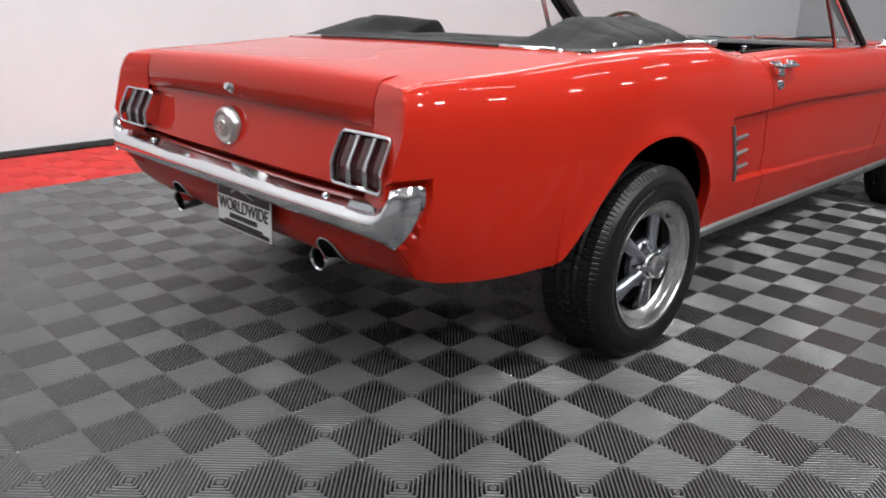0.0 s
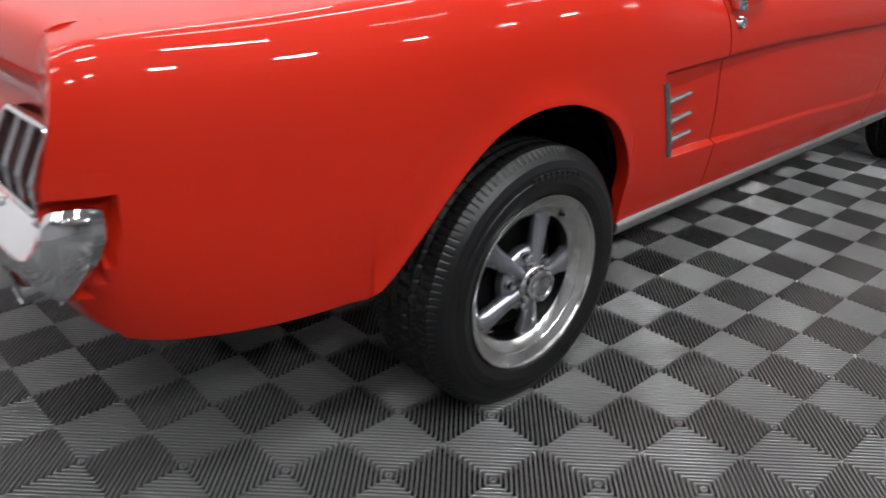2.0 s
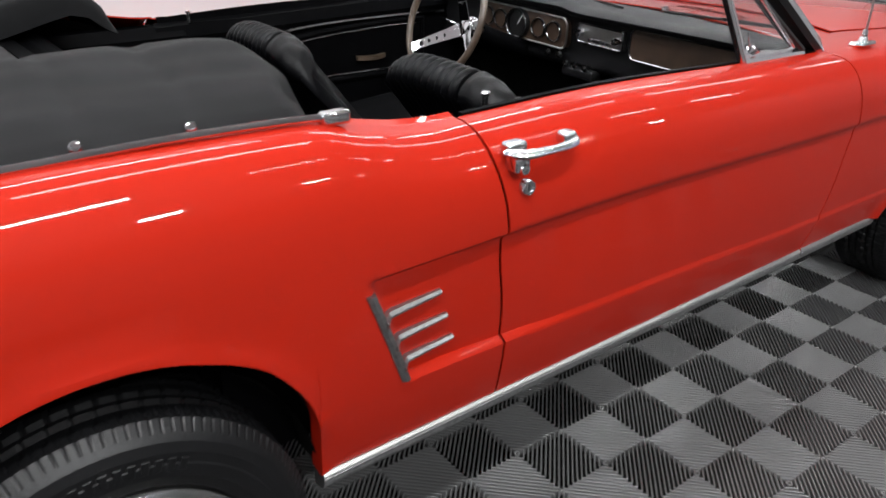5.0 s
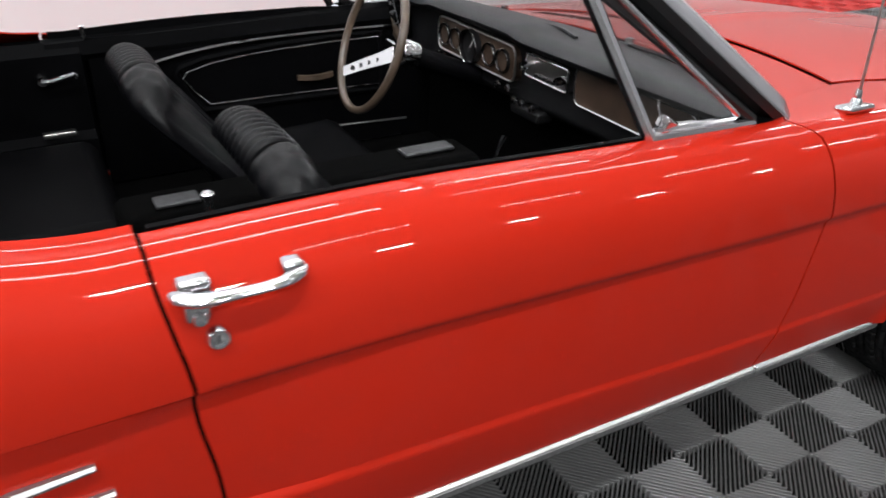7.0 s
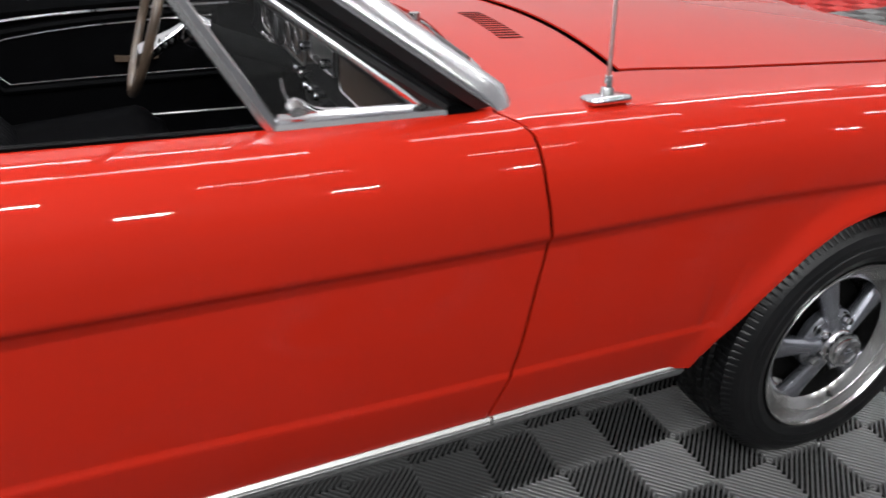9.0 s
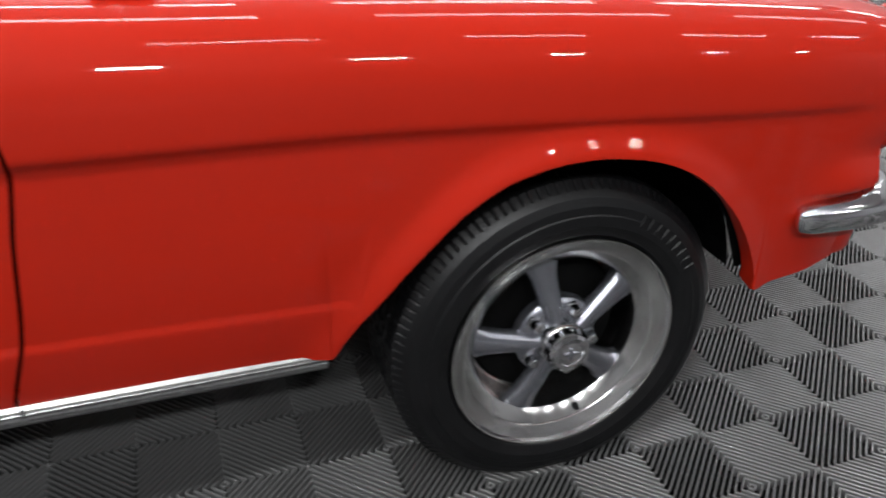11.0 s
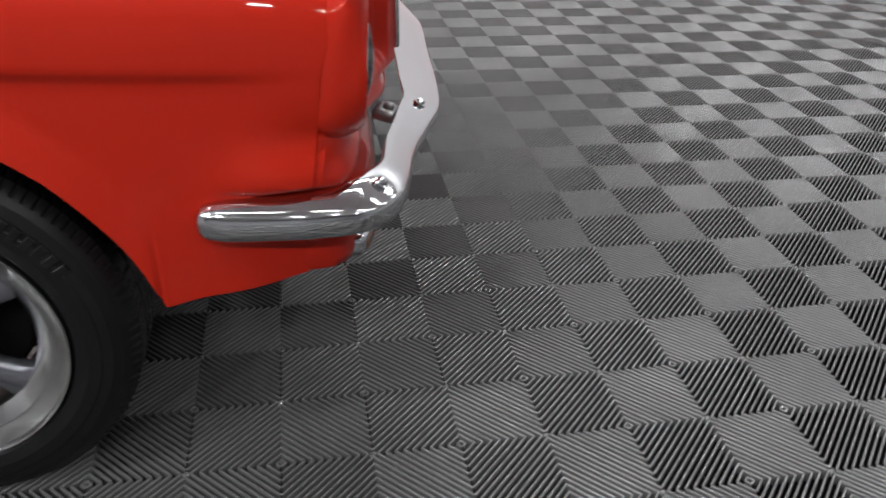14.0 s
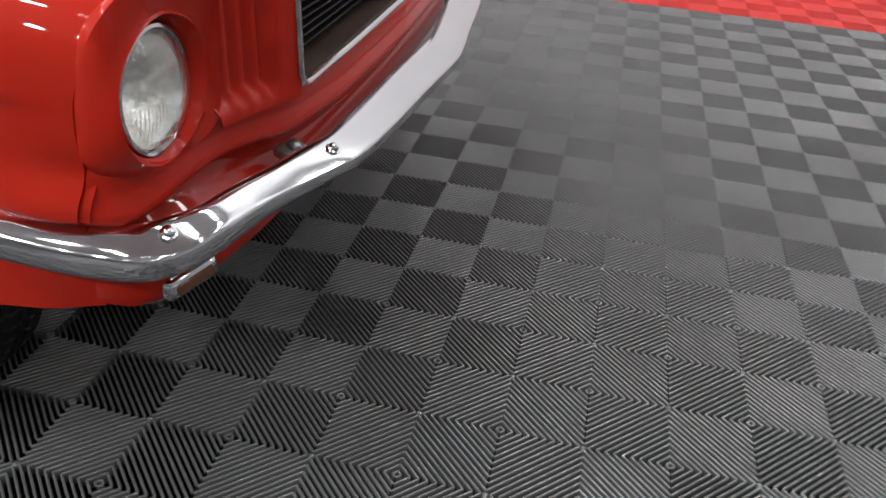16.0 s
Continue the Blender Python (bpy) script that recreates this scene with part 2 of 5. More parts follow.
car = thing("convertible_car", "bright red vintage two-door convertible car, top down, on grey tiles", "car")


def mirror(mesh):
    return [(p[0], 2 * MID - p[1], p[2]) for p in mesh[0]], mesh[1]


# side lines: x stations, then distance out (right side, as -y) or height
out_top = curve([-0.93, -0.85, -0.6, -0.2, 0.1, 0.44, 0.62, 1.0, 1.58, 1.9, 2.13, 2.5, 2.8, 3.1, 3.25, 3.37], [0.60, 0.615, 0.635, 0.65, 0.662, 0.672, 0.668, 0.664, 0.664, 0.664, 0.662, 0.665, 0.672, 0.68, 0.685, 0.68])
high_top = curve([-0.93, -0.85, -0.55, -0.17, 0.1, 0.40, 0.50, 0.58, 0.66, 1.0, 1.58, 1.85, 2.13, 2.4, 2.65, 2.95, 3.2, 3.32, 3.40], [0.862, 0.902, 0.918, 0.940, 0.946, 0.941, 0.921, 0.906, 0.900, 0.903, 0.884, 0.876, 0.866, 0.858, 0.850, 0.836, 0.818, 0.803, 0.782])
out_max = curve([-0.93, -0.88, -0.8, -0.6, -0.3, 0.0, 0.44, 1.4, 1.98, 2.35, 2.75, 3.1, 3.25, 3.32, 3.36, 3.40], [0.655, 0.680, 0.703, 0.740, 0.775, 0.792, 0.797, 0.799, 0.799, 0.803, 0.820, 0.832, 0.829, 0.825, 0.818, 0.80])
crease_z = curve([-1, 0.4, 0.43, 0.7, 1.0, 1.4, 1.97, 2.37, 2.72, 3.04, 3.31, 3.4], [0.71, 0.715, 0.716, 0.721, 0.724, 0.715, 0.701, 0.699, 0.690, 0.677, 0.668, 0.666])
ledge_z = curve([-1, 0.5, 0.77, 1.0, 1.3, 1.8, 2.3, 2.5, 3.4], [0.48, 0.485, 0.478, 0.468, 0.459, 0.432, 0.420, 0.415, 0.40])
inset = curve([0.0, 0.44, 0.5, 0.72, 1.4, 1.97, 2.3, 2.9, 3.2, 3.33], [0.022, 0.022, 0.022, 0.018, 0.013, 0.011, 0.010, 0.008, 0.006, 0.003])
low_z = curve([-0.95, -0.90, -0.77, -0.6, -0.42, 0.33, 2.33, 3.105, 3.19, 3.31, 3.34, 3.4], [0.46, 0.445, 0.405, 0.390, 0.385, 0.335, 0.318, 0.340, 0.346, 0.360, 0.358, 0.356])
out_low = curve([-0.93, -0.8, -0.5, 0.3, 0.5, 1.9, 2.35, 3.1, 3.3, 3.37], [0.60, 0.66, 0.725, 0.757, 0.757, 0.757, 0.762, 0.818, 0.808, 0.79])
rear_arch = curve([-0.42, -0.40, -0.36, -0.30, -0.22, -0.12, 0.0, 0.08, 0.165, 0.238, 0.289, 0.324, 0.342, 0.350], [0.395, 0.40, 0.440, 0.512, 0.604, 0.676, 0.701, 0.697, 0.670, 0.635, 0.580, 0.515, 0.44, 0.335])
front_arch = curve([2.352, 2.384, 2.436, 2.495, 2.55, 2.63, 2.74, 2.83, 2.92, 2.985, 3.045, 3.082, 3.097, 3.103], [0.310, 0.368, 0.436, 0.508, 0.566, 0.613, 0.632, 0.623, 0.592, 0.542, 0.468, 0.395, 0.348, 0.330])


def softened(f, a, b, w=0.03):
    """The line f between a and b with its kinks eased, its ends kept."""
    xs = np.linspace(a, b, 240)
    ys = np.array([f(x) for x in xs])
    k = np.exp(-0.5 * (np.arange(-40, 41) * (b - a) / 239 / w) ** 2)
    mean = np.convolve(np.pad(ys, 40, mode="edge"), k / k.sum(), "valid")
    e = np.clip(np.minimum(xs - a, b - xs) / 0.13 - 0.15, 0, 1)
    ys = ys + (mean - ys) * e
    return lambda x: float(np.interp(x, xs, ys))


rear_arch, front_arch = softened(rear_arch, -0.42, 0.350), softened(front_arch, 2.352, 3.103)


def bottom(x):
    if -0.42 < x < 0.350:
        return max(rear_arch(x), low_z(x))
    if 2.352 < x < 3.103:
        return max(front_arch(x), low_z(x))
    return low_z(x)


ARCH_PTS = np.array([[x, rear_arch(x)] for x in np.linspace(-0.42, 0.350, 60)] + [[x, front_arch(x)] for x in np.linspace(2.352, 3.103, 60)])


def skin(x, z):
    """How far out the side stands at x and height z, below the shoulder."""
    yM, zc, zl = out_max(x), crease_z(x), ledge_z(x)
    zb = low_z(x) if not (-0.42 < x < 0.350 or 2.352 < x < 3.103) else 0.33
    yl = out_low(x)
    if x < -0.82:
        brim = -0.846 - 3.2 * max(0, 0.645 - z) ** 1.8
        dip = 0.026 * (1 - smoothstep(brim - 0.003, brim + 0.005, x)) * smoothstep(0.515, 0.54, z) * (1 - smoothstep(0.682, 0.692, z))
        yM -= dip
        yl -= dip
    # plain bulged side
    t = min(max((zc - z) / max(zc - zb, 0.01), 0), 1)
    full = yM - (yM - yl) * t**2.6
    # the long cove between crease and ledge
    back_edge = 0.435 + (0.70 - z) * 0.36
    k = smoothstep(back_edge - 0.004, back_edge + 0.022, x) * (1 - smoothstep(3.20, 3.33, x))
    cove = smoothstep(zc - 0.000, zc - 0.019, z) * (1 - smoothstep(zl + 0.006, zl - 0.004, z))
    arch_fade = 1.0
    d = np.sqrt(((ARCH_PTS - (x, z)) ** 2).sum(1)).min()
    if x > 2.2:
        arch_fade = smoothstep(0.0, 0.055, d)
    if z < zl + 0.03 and x > 2.3:
        arch_fade *= 1.0
    cove *= 1 - 0.60 * smoothstep(0.72, 0.95, x) * (1 - min(1, max(0, (z - zl) / (zc - zl))))
    full -= 0.017 * smoothstep(3.22, 3.34, x) * smoothstep(0.63, 0.55, z)
    full -= inset(x) * k * cove * arch_fade
    # the ledge that grows over the bumper's end
    if x > 3.1:
        full += 0.024 * smoothstep(3.15, 3.30, x) * smoothstep(0.585, 0.522, z) * (1 - smoothstep(0.512, 0.498, z))
    # rolled arch lips
    if -0.5 < x < 0.40:
        full += 0.006 * math.exp(-((d / 0.022) ** 2))
    elif x > 2.25:
        full += 0.015 * math.exp(-((d / 0.028) ** 2))
    return full


SHOULDER = [math.radians(a) for a in (0, 8, 16, 24, 32, 40, 48, 56, 64, 72, 80, 90)]


def side_column(x, gap_in=None):
    """One column of points of the right side skin, from its inner top edge down."""
    yT, zT, yM, zc = out_top(x), high_top(x), out_max(x), crease_z(x)
    zM = zc + 0.006
    pts = []
    if gap_in is not None:
        for s in (0.0, 0.35, 0.7):
            pts.append((x, -(gap_in + (yT - gap_in) * s), zT + 0.006 * (1 - s)))
    for a in SHOULDER:
        pts.append((x, -(yT + (yM - yT) * math.sin(a) ** 0.9), zM + (zT - zM) * math.cos(a) ** 0.8))
    zb = bottom(x)
    zs = [zc - 0.002, zc - 0.007, zc - 0.012, zc - 0.019, zc - 0.033]
    zl = ledge_z(x)
    if zb > zc - 0.039:
        zs = list(np.linspace(min(zc - 0.001, zM - 0.001), zb + 0.004, 5)) if zb < zc - 0.006 else [zM - (zM - zb) * k / 5 for k in range(1, 6)]
    lo = zs[-1]
    if zb < zl - 0.03:
        more = list(np.linspace(lo, zl + 0.012, 8)[1:]) + [zl + 0.006, zl, zl - 0.006, zl - 0.012] + list(np.linspace(zl - 0.012, zb, 5)[1:])
    else:
        more = list(np.linspace(lo, zb, 16)[1:])
    if x > 2.75:
        rows, near = (0.61, 0.592, 0.577, 0.564, 0.552, 0.541, 0.531, 0.522, 0.514, 0.507, 0.500, 0.478, 0.45, 0.42, 0.335), smoothstep(2.75, 2.95, x)
        lines = [lo - (lo - z) * (lo - zb) / (lo - 0.335) for z in rows] if x < 3.10 else [*rows[:-1], zb]
        more = [a + (b - a) * near for a, b in zip(np.linspace(lo, zb, 16)[1:], lines)]
    for z in zs + more:
        pts.append((x, -skin(x, z), z))
    # turned-under edge
    e = pts[-1]
    pts.append((x, e[1] + 0.008, e[2] - 0.003))
    pts.append((x, e[1] + 0.035, e[2] + 0.004))
    return pts


def side_panel(name, x0, x1, seam0, seam1, step, gap=None, extra=()):
    """A side panel between two seams; seam: x as a function of height, or None for a plain end."""
    xs = sorted(set(np.round(np.concatenate([np.linspace(x0, x1, int((x1 - x0) / step) + 2), [e for e in extra if x0 < e < x1]]), 4)))
    cols = []
    for x in xs:
        u = (x - x0) / (x1 - x0)
        if seam0 is None and seam1 is None:
            cols.append(side_column(x, gap(x) if gap else None))
            continue
        ref = side_column(x, gap(x) if gap else None)
        col = []
        for k, p in enumerate(ref):
            a = seam0(p[2]) if seam0 else x0
            b = seam1(p[2]) if seam1 else x1
            w0 = (1 - smoothstep(0, 0.25 / (x1 - x0), u)) if seam0 else 0
            w1 = smoothstep(1 - 0.25 / (x1 - x0), 1, u) if seam1 else 0
            xx = x + w0 * (a - x0) + w1 * (b - x1)
            col.append((xx, xx, p, k))
        new_col = []
        for xx, _, p, k in col:
            q = side_column(xx, gap(xx) if gap else None)[k] if abs(xx - x) > 1e-4 else p
            new_col.append((xx, q[1], q[2]))
        cols.append(new_col)
    n, m = len(cols), len(cols[0])
    return [p for c in cols for p in c], grid_faces(n, m)


door_back = curve([0.30, 0.376, 0.55, 0.69, 0.725, 0.80, 0.885, 0.92], [0.758, 0.752, 0.740, 0.722, 0.724, 0.712, 0.700, 0.700])
door_front = curve([0.30, 0.335, 0.45, 0.60, 0.692, 0.80, 0.850, 0.862, 0.868, 0.872, 0.90], [1.900, 1.907, 1.941, 1.964, 1.979, 1.966, 1.966, 1.958, 1.944, 1.930, 1.915])
nose_seam = curve([0.30, 0.50, 0.55, 0.594, 0.66, 0.70, 0.745, 0.79, 0.84], [3.295, 3.308, 3.316, 3.322, 3.328, 3.339, 3.354, 3.375, 3.385])
trunk_gap = curve([-0.93, -0.87, -0.6, -0.17, 0.1, 0.44, 0.7], [0.49, 0.505, 0.545, 0.58, 0.60, 0.648, 0.648])
hood_gap = curve([1.85, 2.0, 2.2, 2.27, 2.5, 2.75, 3.1, 3.37], [0.63, 0.60, 0.545, 0.530, 0.575, 0.605, 0.63, 0.635])
G = 0.003
rear_end = curve([0.38, 0.41, 0.44, 0.48, 0.53, 0.56, 0.68, 0.80, 0.85, 0.88, 0.895, 0.93], [-0.80, -0.815, -0.845, -0.878, -0.915, -0.936, -0.936, -0.908, -0.893, -0.876, -0.852, -0.81])
quarter = side_panel("quarter", -0.90, 0.71, rear_end, lambda z: door_back(z) - G, 0.022, trunk_gap, [-0.85, -0.845, -0.84, -0.835, -0.83, -0.825, -0.82, -0.815, -0.81, -0.805, -0.80, -0.42, -0.415, -0.40, 0.30, 0.315, 0.325, 0.335, 0.34, 0.345, 0.350, 0.353, 0.435, 0.45, 0.46, 0.475, 0.49, 0.50, 0.52])
n_col = len(side_column(0, 0.5))
LID_ROLL = ((-0.795, 0.0), (-0.815, 0.0015), (-0.831, 0.005), (-0.845, 0.011), (-0.855, 0.020), (-0.863, 0.032), (-0.869, 0.047), (-0.873, 0.066), (-0.876, 0.117), (-0.869, 0.122))
lid_edge = [(high_top(-0.80) + 0.004 - drop, x + 0.008 * min(1, drop / 0.03)) for x, drop in LID_ROLL[-2::-1]]
inner_x = curve([0.50, 0.60, 0.70, 0.77] + [z for z, _ in lid_edge], [-0.915, -0.905, -0.880, -0.870] + [x for _, x in lid_edge])
# the strip beside the trunk lid ends on the line where the tail cap begins
x3, y3, z3 = quarter[0][3]
cap_y, cap_z = -0.5095, high_top(-0.80) + 0.003
cap_x = inner_x(cap_z + 0.0005)
for k, t in enumerate((1.0, 0.65, 0.3)):
    stop = x3 + (cap_x - x3) * t**0.8
    quarter[0][k] = (stop, y3 + (cap_y - y3) * t, z3 + (cap_z - z3) * t)
    for i in range(1, 10):
        x, y, z = quarter[0][i * n_col + k]
        if x < stop + 0.004 * i:
            quarter[0][i * n_col + k] = (stop + 0.004 * i, y, z)
door = side_panel("door", 0.72, 1.94, lambda z: door_back(z) + G, lambda z: door_front(z) - G, 0.04)
fender = side_panel("fender", 1.94, 3.33, lambda z: door_front(z) + G, lambda z: nose_seam(z) - 0.001, 0.022, hood_gap, [2.351, 2.353, 2.36, 2.37, 3.06, 3.08, 3.09, 3.097, 3.1, 3.103, 3.106])
for nm, m in (("quarter_panel", quarter), ("door", door), ("fender", fender)):
    a = part(nm, *m, PAINT, car, "", sharp=40, solid=0.004)
    b = part(nm, *mirror(m), PAINT, car, "", sharp=40, solid=0.004)
    if nm == "door":
        door_r, door_l = a, b

# dark shell behind the gaps, wheel houses and floor pan
def inner_side():
    cols = []
    for x in np.linspace(-0.86, 3.24, 90):
        zb = max(bottom(x), 0.33) + 0.015
        yM = out_max(x)
        cols.append([(x, -(out_top(x) - 0.01), high_top(x) - 0.03), (x, -(yM - 0.060), high_top(x) - 0.10), (x, -(yM - 0.045), max(0.62, zb)), (x, -(yM - 0.06), zb)])
    return [p for c in cols for p in c], grid_faces(len(cols), 4)


part("inner_shell", *inner_side(), DARK, car, smooth=False)
part("inner_shell", *mirror(inner_side()), DARK, car, smooth=False)


def wheel_house(cx, r):
    rings = []
    for k in range(25):
        a = 0.12 + (math.pi - 0.40) * k / 24
        x, z = cx + r * math.cos(a), 0.30 + r * 1.02 * math.sin(a)
        rings.append([(x, -0.75, z), (x, -0.52, z), (cx, -0.515, 0.42)])
    return [p for s in rings for p in s], grid_faces(25, 3)


for cx, r in ((-0.03, 0.385), (2.73, 0.375)):
    part("wheel_house", *wheel_house(cx, r), DARK, car, smooth=False)
    part("wheel_house", *mirror(wheel_house(cx, r)), DARK, car, smooth=False)
part("floor_pan", *box(0.42, 2.28, -0.70, 2 * MID + 0.70, 0.28, 0.31), DARK, car, smooth=False)
part("fuel_tank", *rounded_box(-0.80, -0.40, MID - 0.42, MID + 0.42, 0.40, 0.54, 0.03), DARK, car)
part("sub_frame", *box(2.28, 3.10, MID - 0.45, MID + 0.45, 0.30, 0.36), DARK, car, smooth=False)
part("rear_axle", *tube([(0, -0.7, 0.30), (0, 2 * MID + 0.7, 0.30)], 0.04), DARK, car)
part("front_axle", *tube([(2.745, -0.6, 0.285), (2.745, 2 * MID + 0.6, 0.285)], 0.03), DARK, car)

# bright rocker mouldings under the doors
def rocker(low):
    sec = []
    for x in np.linspace(0.352, 2.348, 40):
        z = 0.334 - 0.012 * smoothstep(0.35, 2.3, x)
        y = -0.759
        if low:
            sec.append([(x, y - 0.003, z - 0.0045), (x, y - 0.008, z - 0.008), (x, y - 0.006, z - 0.014), (x, y - 0.007, z - 0.018), (x, y - 0.004, z - 0.022), (x, y - 0.004, z - 0.026), (x, y + 0.003, z - 0.034), (x, y + 0.03, z - 0.040), (x, y + 0.03, z - 0.008)])
        else:
            sec.append([(x, y + 0.006, z + 0.005), (x, y - 0.002, z + 0.004), (x, y - 0.0075, z - 0.001), (x, y - 0.008, z - 0.003), (x, y - 0.005, z - 0.006), (x, y + 0.006, z - 0.006)])
    return loft(sec)


for f in (lambda m: m, mirror):
    sill = part("rocker_moulding", *f(rocker(False)), STEEL, car, "satin stainless rocker moulding", sharp=25)
    part("rocker_flange", *f(rocker(True)), ORNAMENT, sill, "dull grey ribbed flange", sharp=25)
part("rocker_clip", *moved(rounded_box(-0.003, 0.003, -0.004, 0.003, -0.008, 0.010, 0.002), pose(1.912, -0.7635, 0.318)), CHROME, car)


# deck, hood, cowl
def sheet(x0, x1, nx, ny, half, height, front=None, back=None):
    """A crowned sheet across the car: half(x) to each side, height(x, s) with s from -1 to 1."""
    vs = []
    for i in range(nx):
        for j in range(ny):
            s = -1 + 2 * j / (ny - 1)
            a = back(s) if back else x0
            b = front(s) if front else x1
            x = a + (b - a) * i / (nx - 1)
            vs.append((x, MID + s * half(x), height(x, s)))
    return vs, grid_faces(nx, ny)


def deck_height(x, s):
    return high_top(x) + 0.005 + 0.012 * (1 - s * s)


def lid():
    """Trunk lid: crowned top and a softly rolled rear edge that turns down to the tail panel."""
    vs, n = [], 33
    for j in range(n):
        s = -1 + 2 * j / (n - 1)
        for x in np.linspace(-0.17 - 0.02 * s * s, -0.78, 22):
            vs.append((x, MID + s * (trunk_gap(x) + MID - 0.0015), deck_height(x, s)))
        for x, drop in LID_ROLL:
            vs.append((x + 0.010 * s * s * min(1, drop / 0.03), MID + s * (trunk_gap(x) + MID - 0.0015), deck_height(-0.80, s) - drop))
    return vs, grid_faces(n, 22 + len(LID_ROLL))


part("trunk_lid", *lid(), PAINT, car, sharp=60, solid=0.004)


def hood_height(x, s):
    edge = high_top(x) + 0.009
    return edge + 0.040 * (1 - abs(s) ** 2.2) * (0.55 + 0.45 * smoothstep(3.4, 2.7, x)) + 0.010 * math.exp(-((s / 0.06) ** 2)) * smoothstep(2.34, 2.7, x)


hood = sheet(2.28, 3.40, 40, 41, lambda x: hood_gap(x) + MID - 0.010, hood_height, front=lambda s: 3.435 - 0.075 * s * s, back=lambda s: 2.335 - 0.058 * s**2)
hv, hf = hood
edge = hv[-41:]
lip = [[(p[0], p[1], p[2]) for p in edge]] + [[(p[0] + dx, p[1], p[2] + dz) for p in edge] for dx, dz in ((0.008, -0.004), (0.013, -0.014), (0.012, -0.028), (0.0, -0.034))]
hood_ob = part("hood", *join(hood, ([p for r in lip for p in r], grid_faces(len(lip), 41))), PAINT, car, sharp=50, solid=0.004)
md = hood_ob.modifiers.new("weld", "WELD")
md.merge_threshold = 0.0005
cowl = sheet(1.9, 2.33, 14, 41, lambda x: hood_gap(x) + MID - 0.003, lambda x, s: high_top(x) + 0.003 + 0.040 * (1 - abs(s) ** 2.2), front=lambda s: 2.322 - 0.058 * s * s, back=lambda s: 2.07 - 0.14 * s * s)
part("cowl_panel", *cowl, PAINT, car, solid=0.004)
for side in (-1, 1):
    for k in range(13):
        y = MID + side * (0.14 + 0.021 * k)
        s = (y - MID) / 0.66
        x0 = 2.175 - 0.085 * s * s
        z = [high_top(x) + 0.0035 + 0.040 * (1 - abs((y - MID) / (hood_gap(x) + MID - 0.003)) ** 2.2) for x in (x0, x0 + 0.055)]
        part("cowl_slot", [(x0 + dx, y + dy, z[i] + dz) for i, dx in ((0, 0.0), (1, 0.055)) for dy in (-0.0035, 0.0035) for dz in (-0.004, 0.0005)], box(0, 1, 0, 1, 0, 1)[1], DARK, car, smooth=False)
part("engine_bay", *box(2.05, 3.28, MID - 0.6, MID + 0.6, 0.70, 0.80), DARK, car, smooth=False)
part("trunk_box", *box(-0.84, 0.30, MID - 0.56, MID + 0.56, 0.52, 0.86), DARK, car, smooth=False)


# tail: panel, valance, corner caps
def tail_x(s, z):
    return -0.867 - 0.26 * (0.76 - z) + 0.008 * s * s


def tail():
    vs = []
    zs = [(0.835, 0), (0.815, 0), (0.79, 0), (0.76, 0), (0.72, 0), (0.68, 0), (0.65, 0), (0.632, 0.002), (0.626, 0.008), (0.624, 0.030), (0.60, 0.045)]
    for i in range(41):
        s = -1 + i / 20
        for z, d in zs:
            vs.append((tail_x(s, z) + d, MID + s * 0.625, z))
    return vs, grid_faces(41, len(zs))


part("tail_panel", *tail(), PAINT, car, solid=0.004)


def tail_cap():
    """Rear end of the quarter: rolls over its edge and runs in to the lid's end."""
    col = [p for p in quarter[0][3:n_col - 2] if p[2] > 0.50]
    lens = np.r_[0, np.cumsum([math.dist(a, b) for a, b in zip(col, col[1:])])] 
    at = [np.interp(np.linspace(0, lens[-1], 36), lens, [p[k] for p in col]) for k in range(3)]
    vs = []
    for t in (0, 0.02, 0.05, 0.10, 0.18, 0.30, 0.45, 0.65, 0.85, 1.0):
        for x, y, z, v in zip(*at, np.linspace(0, 1, 36)):
            tz = cap_z - 0.405 * v
            tx, ty = inner_x(tz + 0.0005), cap_y
            roll = 0.012 * math.sin(math.pi * t**0.45) * min(1, 5 * v)
            f = t ** (0.45 if z < 0.86 else 0.8)
            vs.append((x + (tx - x) * f - roll, y + (ty - y) * t, z + (tz - z) * t))
    return vs, grid_faces(10, 36)


part("tail_cap", *tail_cap(), PAINT, car, solid=0.003)
part("tail_cap", *mirror(tail_cap()), PAINT, car, solid=0.003)


tuck = curve([0.40, 0.41, 0.44, 0.47, 0.50, 0.53, 0.57], [-0.838, -0.862, -0.894, -0.908, -0.914, -0.913, -0.905])


def valance():
    """Pan below the rear bumper: curls under, and turns the corners to meet the quarters at a slanting seam."""
    vs, zs = [], (0.57, 0.55, 0.53, 0.51, 0.49, 0.47, 0.45, 0.435, 0.422, 0.412, 0.405)
    n = 61
    for i in range(n):
        a = -math.pi / 2 + math.pi * i / (n - 1)
        c, q = max(0.0, math.cos(a)) ** 0.42, abs(math.sin(a)) ** 0.42 * (1 if a > 0 else -1)
        for z in zs:
            xs, xr = rear_end(z) - 0.004, tuck(z)
            ys = skin(xs, z) - 0.003 + MID
            vs.append((xs + (min(xr, xs) - xs) * c, MID + q * ys, z + 0.02 * abs(q) ** 6 * (0.57 - z) / 0.165))
    return vs, grid_faces(n, len(zs))


part("rear_valance", *valance(), PAINT, car, sharp=60, solid=0.004)


